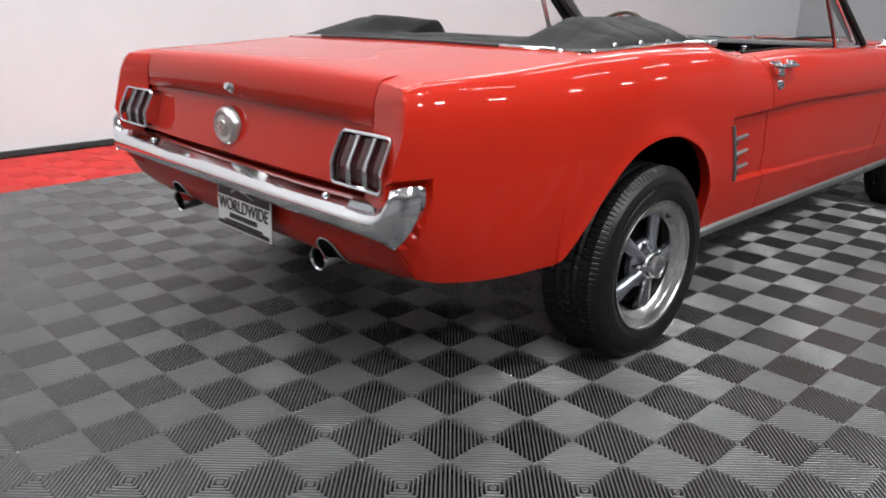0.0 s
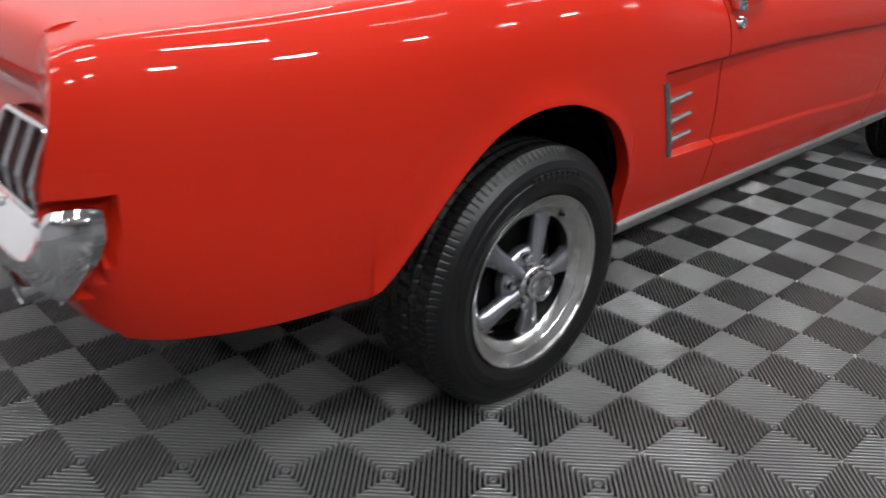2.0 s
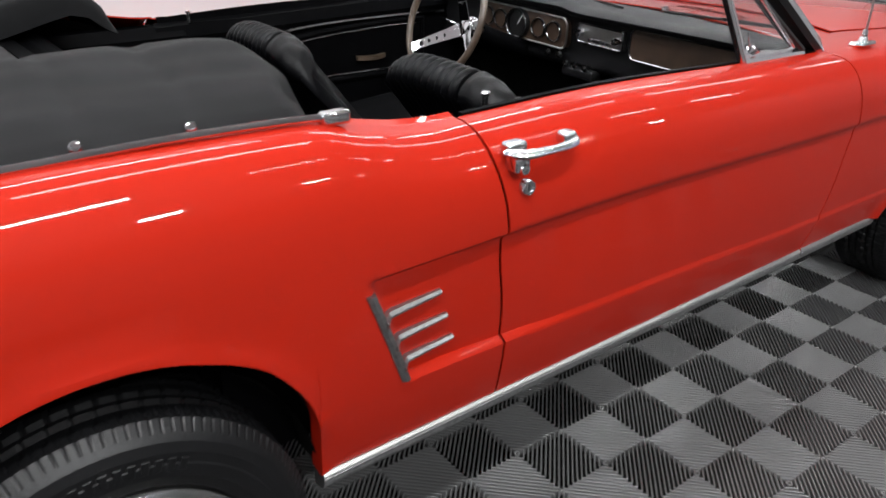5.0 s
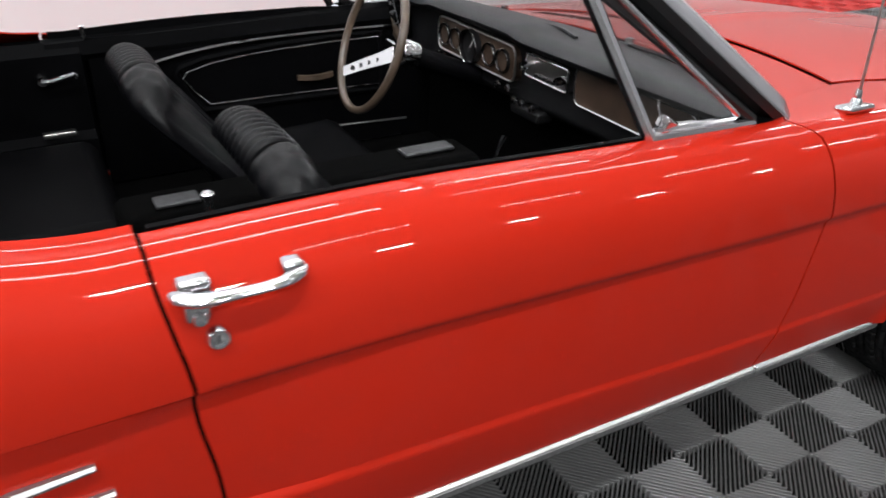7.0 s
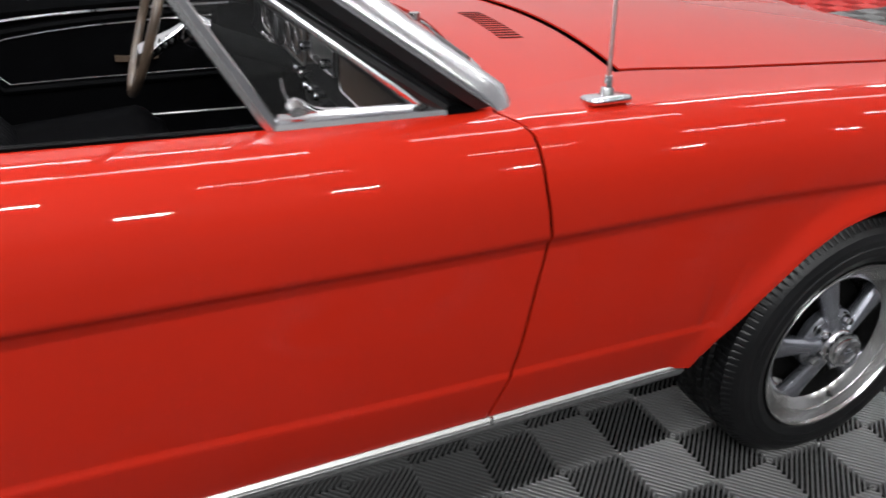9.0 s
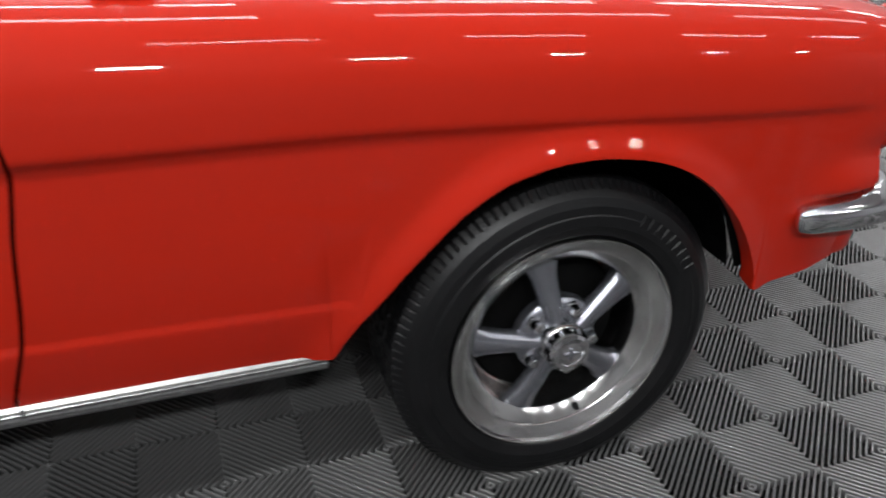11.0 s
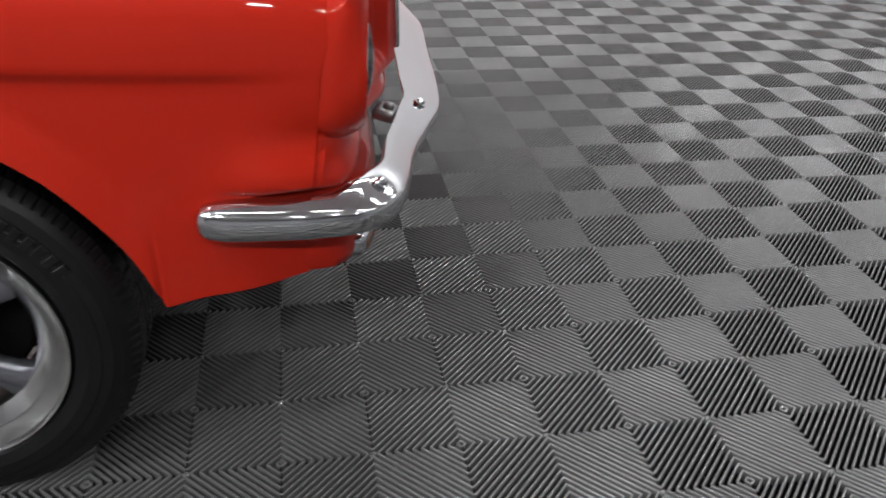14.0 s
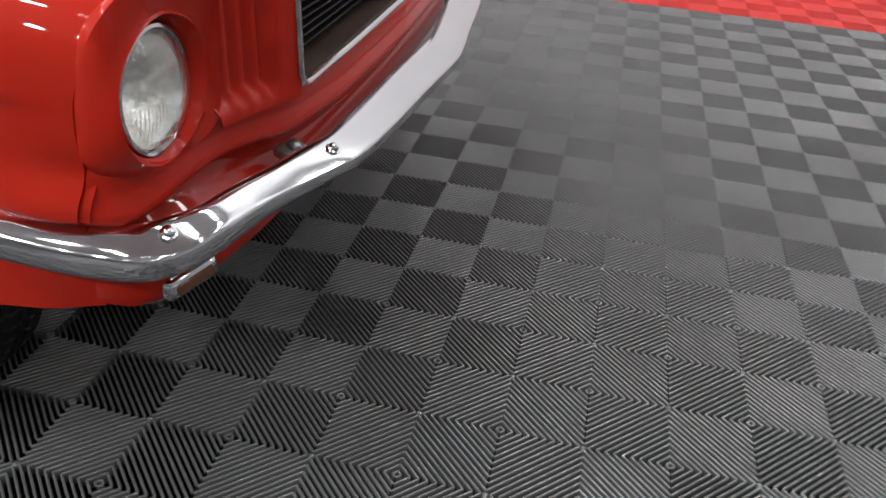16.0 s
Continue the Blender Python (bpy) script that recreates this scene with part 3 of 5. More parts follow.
# rear lamps with bright bezels
def tail_lamp():
    lamp = new("tail_lamp")
    lamp.parent = car
    y0, y1 = -0.420, -0.612
    z0, z1 = 0.652, 0.778

    def px(y, z, d):
        s = (y - MID) / 0.755
        return (tail_x(s, z) - d - 0.022 - 0.004 * smoothstep(-0.50, -0.61, y) - 0.018 * (1 - abs(2 * (z - z0) / (z1 - z0) - 0.85) / 1.15), y, z)

    n = 11
    body = []
    for d in (-0.040, 0.012):
        body.append([px(y, z, d) for y, z in [(y0 - 0.004 * (k in (0, 10)), z0 + (z1 - z0) * k / 10) for k in range(11)] + [(y1 + 0.004 * (k in (0, 10)), z1 - (z1 - z0) * k / 10) for k in range(11)]])
    part("lamp_body", body[0] + body[1], grid_faces(2, 22, False, True), CHROME, lamp, sharp=30)
    pitch = (y1 - y0) / 3
    for i in range(3):
        ya, yb = y0 + pitch * i - 0.003, y0 + pitch * (i + 1) + 0.003
        vs = []
        for q in range(5):
            for k in range(n):
                dome = 0.001 + 0.004 * (1 - (q / 2 - 1) ** 2) + 0.0012 * (k % 2)
                vs.append(px(ya + (yb - ya) * q / 4, z0 + 0.004 + (z1 - z0 - 0.008) * k / (n - 1), dome))
        part("lens", vs, grid_faces(5, n), LENS_RED, lamp, "dark red ribbed lens", solid=0.004)
        if i:
            yc = y0 + pitch * i
            part("bezel_bar", *loft([[px(yc + w, z0 + (z1 - z0) * k / 10, d) for w, d in ((-0.0085, 0.002), (-0.0085, 0.014), (-0.0062, 0.0165), (-0.0040, 0.014), (0.0040, 0.014), (0.0062, 0.0165), (0.0085, 0.014), (0.0085, 0.002))] for k in range(11)]), CHROME, lamp, sharp=30)
    # frame with rounded corners
    r, ring = 0.013, []
    for cy, cz, a0 in ((y0 - r, z1 - r, 0), (y1 + r, z1 - r, 90), (y1 + r, z0 + r, 180), (y0 - r, z0 + r, 270)):
        for k in range(6):
            a = radians(a0 + 18 * k)
            ring.append((cy + r * math.cos(a), cz + r * math.sin(a)))
        if a0 in (90, 270):
            to = z0 + r if a0 == 90 else z1 - r
            ring += [(ring[-1][0], cz + (to - cz) * k / 8) for k in range(1, 8)]
    part("bezel_frame", *tube([px(y, z, 0.014) for y, z in ring], 0.0052, 8, True), CHROME, lamp)
    return lamp


lamp_r = tail_lamp()
lamp_l = new("tail_lamp")
lamp_l.parent = car
for o in lamp_r.children:
    m = o.copy()
    m.data = o.data.copy()
    scene.collection.objects.link(m)
    m.parent = lamp_l
    for v in m.data.vertices:
        v.co.y = 2 * MID - v.co.y
    m.data.flip_normals()

# fuel cap, trunk lock
fx = tail_x(0, 0.71) + 0.004
cap = part("fuel_cap", *moved(lathe([(0.0, 0.034), (0.020, 0.034), (0.024, 0.030), (0.036, 0.028), (0.044, 0.031), (0.050, 0.031), (0.055, 0.027), (0.060, 0.020), (0.062, 0.0), (0.0, 0.0)], 48), pose(fx, MID + 0.05, 0.715, 0, 0, -90)), STEEL, car, "dull metal fuel cap with knurled rim", sharp=30)
cap.data.materials.append(SPOKE)
part("fuel_cap_emblem", *moved(join(box(-0.02, 0.02, -0.037, -0.033, -0.004, 0.004), box(-0.004, 0.004, -0.037, -0.033, -0.018, 0.018)), pose(fx, MID + 0.05, 0.715, 0, 0, -90)), POLISHED, car)
part("trunk_lock", *moved(lathe([(0.0, 0.020), (0.010, 0.020), (0.013, 0.015), (0.015, 0.008), (0.019, 0.0), (0.0, 0.0)], 24), pose(-0.872, MID + 0.04, 0.832, -15, 0, -90)), CHROME, car)


# bumpers: a varying section swept along a path
def bumper(path, high, deep, tilt):
    """path: (x, y, z) stations; high, deep, tilt: lists of section height, depth and backward lean."""
    path = [Vector(p) for p in path]
    rings = []
    for i, p in enumerate(path):
        t = (path[min(i + 1, len(path) - 1)] - path[max(i - 1, 0)]).normalized()
        o = Vector((t.y, -t.x, 0)).normalized()
        h, d = high[i] / 2, deep[i]
        sharp = min(1.0, tilt[i] / 0.022)
        ring = []
        flat = [(-0.010, -0.92), (0.35, -1.0), (0.75, -0.93), (0.95, -0.75), (1.0, -0.5), (1.0, -0.2), (0.99, -0.02), (0.93, 0.08), (0.80, 0.16)]
        round_ = [(-0.010, -0.92), (0.35, -0.99), (0.66, -0.84), (0.86, -0.62), (0.97, -0.33), (1.0, 0.0), (0.95, 0.34), (0.84, 0.60), (0.66, 0.80)]
        for (a, b), (c, e) in zip(flat, round_):
            u, v = a * sharp + c * (1 - sharp), b * sharp + e * (1 - sharp)
            ring.append(p + o * (d * u - tilt[i] * max(0, v) ** 1.2 * (1 - sharp)) + Vector((0, 0, h * v)))
        for q in (0.35, 0.7, 0.94):
            zz = (0.16 + 0.84 * q) * sharp + (0.80 + 0.20 * q) * (1 - sharp)
            ring.append(p + o * ((0.80 * sharp + 0.66 * (1 - sharp)) * d * (1 - q) - tilt[i] * q) + Vector((0, 0, h * zz)))
        ring.append(p + o * (-tilt[i] - 0.008) + Vector((0, 0, h * 0.98)))
        ring.append(p + o * (-tilt[i] - 0.010) + Vector((0, 0, h * 0.80)))
        rings.append(ring)
    return loft(rings)


def spread(points, n, ease=1.0):
    """Resample a polyline of tuples smoothly."""
    pts = np.array(points, float)
    d = np.r_[0, np.cumsum(np.sqrt((np.diff(pts[:, :3], axis=0) ** 2).sum(1)))]
    cs = [curve(d, pts[:, k]) for k in range(pts.shape[1])]
    return [[c(v) for c in cs] for v in np.linspace(0, 1, n) ** ease * d[-1]]


# x, y, z centre, height, depth, lean  (right half, tip to middle)
FRONT = [(3.156, -0.828, 0.470, 0.012, 0.003, 0.0), (3.1575, -0.829, 0.470, 0.030, 0.010, 0.0), (3.162, -0.830, 0.470, 0.043, 0.016, 0.0), (3.172, -0.832, 0.470, 0.051, 0.020, 0.0), (3.20, -0.834, 0.470, 0.057, 0.022, 0.004), (3.28, -0.834, 0.470, 0.060, 0.024, 0.008), (3.335, -0.828, 0.470, 0.062, 0.024, 0.012), (3.378, -0.816, 0.470, 0.064, 0.024, 0.018), (3.408, -0.786, 0.470, 0.066, 0.024, 0.020), (3.430, -0.74, 0.470, 0.062, 0.022, 0.013), (3.452, -0.65, 0.470, 0.055, 0.020, 0.016), (3.474, -0.585, 0.470, 0.049, 0.018, 0.020), (3.508, -0.50, 0.470, 0.045, 0.018, 0.031), (3.532, -0.44, 0.470, 0.044, 0.018, 0.038), (3.548, -0.33, 0.470, 0.046, 0.018, 0.048), (3.566, -0.11, 0.470, 0.046, 0.018, 0.050), (3.584, MID - 0.02, 0.470, 0.046, 0.018, 0.050), (3.585, MID, 0.470, 0.046, 0.018, 0.050)]
REAR = [(-0.866, -0.692, 0.604, 0.138, 0.004, 0.0), (-0.870, -0.692, 0.604, 0.148, 0.010, 0.0), (-0.890, -0.683, 0.604, 0.150, 0.018, 0.0), (-0.914, -0.668, 0.603, 0.149, 0.022, 0.0), (-0.930, -0.648, 0.600, 0.142, 0.024, 0.002), (-0.938, -0.627, 0.594, 0.108, 0.025, 0.016), (-0.943, -0.600, 0.587, 0.082, 0.024, 0.036), (-0.946, -0.555, 0.584, 0.074, 0.024, 0.046), (-0.947, -0.42, 0.583, 0.070, 0.024, 0.050), (-0.948, -0.2, 0.581, 0.068, 0.024, 0.050), (-0.949, MID, 0.581, 0.068, 0.024, 0.050)]


def whole(half, n, front):
    rows = spread(half, n, 1.7 if front else 1.0)
    other = [[r[0], 2 * MID - r[1], *r[2:]] for r in rows[-2::-1]]
    rows = rows + other
    if not front:
        rows = rows[::-1]
    return bumper([r[:3] for r in rows], [r[3] for r in rows], [r[4] for r in rows], [r[5] for r in rows])


def bolt(m, parent, r=0.010):
    return part("bolt", *moved(lathe([(0.0, r * 0.7), (r * 0.5, r * 0.62), (r * 0.85, r * 0.35), (r, 0.0), (r * 1.35, -0.001), (r * 1.35, -0.008), (0.0, -0.008)], 20), m), CHROME, parent)


front_bumper = part("front_bumper", *whole(FRONT, 60, True), CHROME, car, "polished chrome front bumper wrapping the corners", sharp=32)
def raked(mesh):
    """Ends cut back towards their lower corner."""
    vs = []
    for x, y, z in mesh[0]:
        k = 3.2 * max(0, 0.645 - z) ** 1.8 * smoothstep(-0.945, -0.868, x)
        vs.append((x - k, y + (0.45 * k if y < MID else -0.45 * k), z))
    return vs, mesh[1]


rear_bumper = part("rear_bumper", *raked(whole(REAR, 50, False)), CHROME, car, "polished chrome rear bumper wrapping the corners", sharp=28)
for y in (-0.383, 2 * MID + 0.383):
    bolt(pose(-0.926, y, 0.6065, -62, 0, -90), rear_bumper, 0.0105)
for sx in (0, 1):
    for x, y, z, rz in ((3.406, -0.790, 0.496, 60), (3.512, -0.464, 0.488, 75)):
        bolt(pose(x, y if not sx else 2 * MID - y, z, -58, 0, rz if not sx else 180 - rz), front_bumper, 0.0085)


# ---- front end ----
LX, LY, LZ, LR = 3.372, -0.730, 0.659, 0.081


def lamp_bezel():
    """Headlamp surround: lamp ring, funnel, lip, then out to the fender seam, hood, gills and chin."""
    n = 80
    rings = [[] for _ in range(9)]
    for k in range(n):
        a = 2 * math.pi * k / n
        c, s = math.cos(a), math.sin(a)
        q = (abs(c) ** 4 + abs(s) ** 4) ** (-1 / 4)
        oy = LY + (0.095 if c < 0 else 0.112) * q * c
        oz = LZ + (0.135 if s > 0 else 0.100) * q * s
        side, inner = smoothstep(0.1, 0.85, -c), smoothstep(0.1, 0.85, c)
        top, low = smoothstep(0.2, 0.95, s), smoothstep(0.2, 0.95, -s)
        x_lip = 3.388 - 0.003 * side + 0.006 * inner + 0.006 * top - 0.002 * low
        x_out = 3.378 + 0.029 * inner + (nose_seam(oz) + 0.0045 - 3.378) * smoothstep(0.3, 0.9, -c) + 0.020 * top * (1 - side) - 0.008 * low
        ry, rz = LY + (LR + 0.003) * c, LZ + (LR + 0.003) * s
        ly, lz = LY + (LR + 0.008 + 0.006 * inner) * c, LZ + (LR + 0.010) * s
        my, mz = LY + (LR + 0.012 + 0.010 * inner) * c, LZ + (LR + 0.016) * s
        if side > 0.5:
            ly, my = max(ly, -0.819), max(my, -0.8225)
        shape = [(LX - 0.02, ry, rz), (LX + 0.004, ry, rz), (x_lip - 0.006, ly, lz), (x_lip, (ly + my) / 2, (lz + mz) / 2), (x_lip - 0.003, my, mz)]
        for f in (0.35, 0.7, 1.0):
            e = 1 - (1 - f) ** 1.7
            shape.append((x_lip - 0.003 + (x_out - x_lip + 0.003) * f**1.5, my + (oy - my) * e, mz + (oz - mz) * f))
        shape.append((x_out - 0.03, oy - 0.016 * max(-1, min(1, 4 * c)), oz - 0.012 * max(-1, min(1, 4 * s))))
        for i, v in enumerate(shape):
            rings[i].append(v)
    return [p for r in rings for p in r], grid_faces(9, n, False, True)


def headlamp(flip):
    lamp = new("headlamp")
    lamp.parent = car
    fx = (lambda m: mirror(m)) if flip else (lambda m: m)
    ring = moved(lathe([(LR - 0.006, 0.006), (LR - 0.004, 0.010), (LR + 0.000, 0.009), (LR + 0.002, 0.004), (LR + 0.002, -0.01), (LR - 0.006, -0.01)], 56, True), pose(LX - 0.002, LY, LZ, 0, 0, 90))
    lens = moved(lathe([(0.0, 0.032), (0.02, 0.0312), (0.04, 0.0275), (0.06, 0.020), (LR - 0.005, 0.005), (LR - 0.005, 0.001), (0.06, 0.015), (0.04, 0.0225), (0.02, 0.0262), (0.0, 0.027)], 56), pose(LX - 0.002, LY, LZ, 0, 0, 90))
    bowl = moved(lathe([(LR - 0.009, 0.0), (0.06, -0.02), (0.035, -0.04), (0.012, -0.052), (0.0, -0.053)], 48), pose(LX - 0.002, LY, LZ, 0, 0, 90))
    part("headlamp_ring", *fx(ring), CHROME, lamp)
    o = part("lens", *fx(lens), LAMPGLASS, lamp, "fluted clear glass lens")
    o.visible_shadow = False
    part("reflector", *fx(bowl), REFLECTOR, lamp)
    flutes = []
    for k in range(-11, 12):
        yy = k * 0.0060
        zz = math.sqrt(max(0, 0.069**2 - yy * yy))
        pts = [(LX + 0.0225 - 3.0 * (yy * yy + t * t * zz * zz), LY + yy, LZ + t * zz) for t in np.linspace(-1, -0.05, 8)]
        flutes.append(tube(pts, 0.0008, 5))
    o = part("flutes", *fx(join(*flutes)), LAMPGLASS, lamp)
    o.visible_shadow = False
    return lamp


part("headlamp_bezel", *lamp_bezel(), PAINT, car, sharp=50)
part("headlamp_bezel", *mirror(lamp_bezel()), PAINT, car, sharp=50)
headlamp(False), headlamp(True)


def seam_backing():
    cols = []
    for z in np.linspace(0.500, 0.690, 18):
        x = nose_seam(z)
        cols.append([(x - 0.020, -(skin(x - 0.020, z) - 0.007), z), (x + 0.012, -(skin(x, z) - 0.007), z)])
    return [p for c in cols for p in c], grid_faces(len(cols), 2)


part("seam_backing", *seam_backing(), PAINT, car)
part("seam_backing", *mirror(seam_backing()), PAINT, car)


def gills():
    """Recessed panel with upright ribs between lamp and grille."""
    vs, ny, nz = [], 50, 18
    for i in range(ny):
        u = i / (ny - 1)
        y = -0.628 + 0.152 * u
        rib = sum(0.013 * math.exp(-(((u - c) / 0.05) ** 4)) for c in (0.24, 0.42, 0.60))
        for j in range(nz):
            v = j / (nz - 1)
            z = 0.572 + 0.225 * v
            fade = smoothstep(0.08, 0.17, v) * (1 - smoothstep(0.88, 0.97, v))
            step = -0.030 * (1 - smoothstep(0.66, 0.78, u)) * fade
            vs.append((3.408 + 0.056 * u**1.15 + step + rib * fade, y, z))
    return vs, grid_faces(ny, nz)


part("gill_panel", *gills(), PAINT, car, sharp=50, solid=0.003)
part("gill_panel", *mirror(gills()), PAINT, car, sharp=50, solid=0.003)

# grille: opening trim, dark bars
GY0, GY1, GZ0, GZ1 = -0.478, 2 * MID + 0.478, 0.590, 0.772
grille = new("grille")
grille.parent = car
trim_path = [(3.462, GY0, GZ1), (3.466, GY0, GZ0 + 0.02), (3.467, GY0 + 0.006, GZ0 + 0.004), (3.468, GY0 + 0.03, GZ0), (3.474, GY0 + 0.2, GZ0 - 0.001), (3.476, MID, GZ0 - 0.002), (3.474, GY1 - 0.2, GZ0 - 0.001), (3.468, GY1 - 0.03, GZ0), (3.467, GY1 - 0.006, GZ0 + 0.004), (3.466, GY1, GZ0 + 0.02), (3.462, GY1, GZ1)]
part("grille_trim", *tube(trim_path, 0.006, 8), CHROME, grille, "bright trim round the grille")
part("grille_well", *join(box(3.33, 3.335, GY0, GY1, GZ0, GZ1), box(3.33, 3.46, GY0 - 0.004, GY0, GZ0, GZ1), box(3.33, 3.46, GY1, GY1 + 0.004, GZ0, GZ1)), SATIN, grille, smooth=False)
part("grille_floor", *box(3.33, 3.462, GY0, GY1, GZ0 - 0.006, GZ0 + 0.002), WOOD, grille, "dull brown lower grille shelf", smooth=False)
for k in range(10):
    z = GZ0 + 0.022 + 0.0165 * k
    part("grille_bar", *box(3.395, 3.425, GY0, GY1, z, z + 0.0035), SATIN, grille, smooth=False)
for k in range(2):
    y = MID - 0.19 if k == 0 else MID + 0.19
    part("corral_bar", *rounded_box(3.43, 3.445, min(y, MID + (0.09 if k else -0.09)), max(y, MID + (0.09 if k else -0.09)), 0.672, 0.688, 0.005), CHROME, grille)
for z in (0.635, 0.715):
    part("corral_rail", *rounded_box(3.43, 3.446, MID - 0.095, MID + 0.095, z, z + 0.013, 0.005), CHROME, grille)
for y in (MID - 0.095, MID + 0.082):
    part("corral_post", *rounded_box(3.43, 3.446, y, y + 0.013, 0.635, 0.728, 0.005), CHROME, grille)


# chin: a rolled lip that climbs from the side to the grille, then the pan behind the bumper
CHIN = [(3.29, -0.826, 0.517, 1.0), (3.312, -0.825, 0.517, 1.0), (3.335, -0.818, 0.515, 1.0), (3.358, -0.795, 0.511, 1.0), (3.374, -0.75, 0.517, 1.0), (3.384, -0.69, 0.526, 1.0), (3.398, -0.61, 0.531, 1.0), (3.420, -0.55, 0.528, 1.0), (3.444, -0.48, 0.520, 1.0), (3.456, -0.40, 0.516, 1.0), (3.470, -0.25, 0.512, 1.0), (3.482, MID, 0.512, 1.0)]


def chin():
    rows = spread(CHIN, 60)
    rows = rows + [[r[0], 2 * MID - r[1], *r[2:]] for r in rows[-2::-1]]
    rings = []
    for i, r in enumerate(rows):
        a, b = Vector(rows[max(i - 1, 0)][:3]), Vector(rows[min(i + 1, len(rows) - 1)][:3])
        t = (b - a).normalized()
        o = Vector((t.y, -t.x, 0)).normalized()
        p, k = Vector(r[:3]), r[3]
        ring = []
        for do, dz in ((-0.040, 0.066), (-0.014, 0.064), (-0.009, 0.052), (-0.010, 0.034), (-0.006, 0.018), (0.0, 0.006), (0.001, -0.004), (-0.004, -0.012), (-0.018, -0.018), (-0.036, -0.026), (-0.048, -0.050), (-0.052, -0.090)):
            ring.append(p + o * do * k + Vector((0, 0, dz * (0.4 + 0.6 * k))))
        rings.append(ring)
    seam = next(i for i, r in enumerate(rows) if r[0] > 3.309)
    return rings, seam


def ring_sheet(rings):
    return [p for r in rings for p in r], grid_faces(len(rings), 12)


for sx in (1, -1):
    for x, y, z, turn in ((3.447, -0.482, 0.478, 70),):
        yy = y if sx > 0 else 2 * MID - y
        part("bumper_bracket", *moved(join(rounded_box(-0.026, 0.026, -0.022, 0.020, -0.010, 0.010, 0.008), rounded_box(-0.010, 0.010, -0.014, 0.006, 0.004, 0.019, 0.007)), pose(x, yy, z, 12, 0, turn if sx > 0 else 180 - turn)), ORNAMENT, car, "dull metal bumper bracket")
chin_rings, chin_seam = chin()
front_rings = chin_rings[chin_seam:-chin_seam]
for end, flip in ((0, False), (-1, True)):
    front_rings[end] = [Vector((nose_seam(p.z) + 0.0015, p.y, p.z)) for p in chin_rings[chin_seam - 1 if end == 0 else -chin_seam]]
part("chin_panel", *ring_sheet(front_rings), PAINT, car, sharp=60, solid=0.003)


def front_valance():
    vs = []
    rows = [(0.535, -0.062), (0.50, -0.058), (0.47, -0.045), (0.45, -0.012), (0.425, 0.0), (0.40, 0.0), (0.375, -0.002), (0.358, -0.008), (0.347, -0.020), (0.342, -0.050)]
    half = spread([(3.25, -0.798, 1.0), (3.28, -0.802, 1.0), (3.315, -0.803, 1.0), (3.352, -0.785, 1.0), (3.380, -0.74, 1.0), (3.404, -0.66, 1.0), (3.425, -0.50, 1.0), (3.44, MID, 1.0)], 36)
    pts = half + [[p[0], 2 * MID - p[1], p[2]] for p in half[-2::-1]]
    for i, p in enumerate(pts):
        a, b = pts[max(i - 1, 0)], pts[min(i + 1, len(pts) - 1)]
        t = Vector((b[0] - a[0], b[1] - a[1], 0)).normalized()
        o = Vector((t.y, -t.x, 0))
        for z, d in rows:
            vs.append((p[0] + o.x * d, p[1] + o.y * d, max(z, low_z(p[0]) + 0.002 if p[0] < 3.36 else 0)))
    return vs, grid_faces(len(pts), len(rows))


part("front_valance", *front_valance(), PAINT, car, sharp=60, solid=0.003)
for flip in (False, True):
    f = mirror if flip else (lambda m: m)
    at = pose(3.388, -0.722, 0.377, 2, -3, 70)
    sig = part("turn_signal", *f(moved(rounded_box(-0.048, 0.048, -0.010, 0.02, -0.020, 0.020, 0.0195, 6), at)), CHROME, car, "chrome-ringed amber turn signal")
    part("signal_lens", *f(moved(rounded_box(-0.036, 0.036, -0.0125, 0.0, -0.0105, 0.0105, 0.010, 6), at)), LENS_AMBER, sig)

# ---- rear plate and tail pipes ----
PM = pose(-0.938, 0.012, 0.486, -3, 0, -90)
plate = part("licence_plate", *moved(rounded_box(-0.148, 0.148, -0.002, 0.002, -0.072, 0.072, 0.0018, 2), PM), WHITE, car, "white dealer plate with black bands")


def flat_on_plate(x0, x1, z0, z1, name="plate_band"):
    return part(name, *moved(box(x0, x1, -0.0045, -0.002, z0, z1), PM), BLACKINK, plate, smooth=False)


flat_on_plate(-0.140, 0.140, 0.026, 0.065)
flat_on_plate(-0.140, 0.140, -0.066, -0.054)
flat_on_plate(-0.075, 0.075, -0.038, -0.024, "plate_bar")
flat_on_plate(-0.105, 0.105, -0.052, -0.046, "plate_bar")
text = bpy.data.curves.new("plate_text", "FONT")
text.body, text.size, text.align_x, text.align_y, text.extrude = "WORLDWIDE", 0.052, "CENTER", "CENTER", 0.0012
tmp = new("plate_text_curve", text)
text_mesh = bpy.data.meshes.new_from_object(tmp.evaluated_get(bpy.context.evaluated_depsgraph_get()))
bpy.data.objects.remove(tmp)
word = new("plate_word", text_mesh)
text_mesh.materials.clear()
text_mesh.materials.append(BLACKINK)
text_mesh.transform(PM @ pose(0, -0.0035, 0.000, 90) @ Matrix.Diagonal((0.84, 1.0, 1, 1)))
word.parent = plate
arc = [(-0.06 + 0.12 * k / 16, 0.040 + 0.018 * math.sin(math.pi * k / 16) ** 0.7 * (0.6 + 0.4 * math.cos(3 * k / 16))) for k in range(17)]
part("plate_outline", *moved(tube([(x, -0.006, z) for x, z in arc], 0.0022, 6), PM), WHITE, plate, "white car outline on the black band")
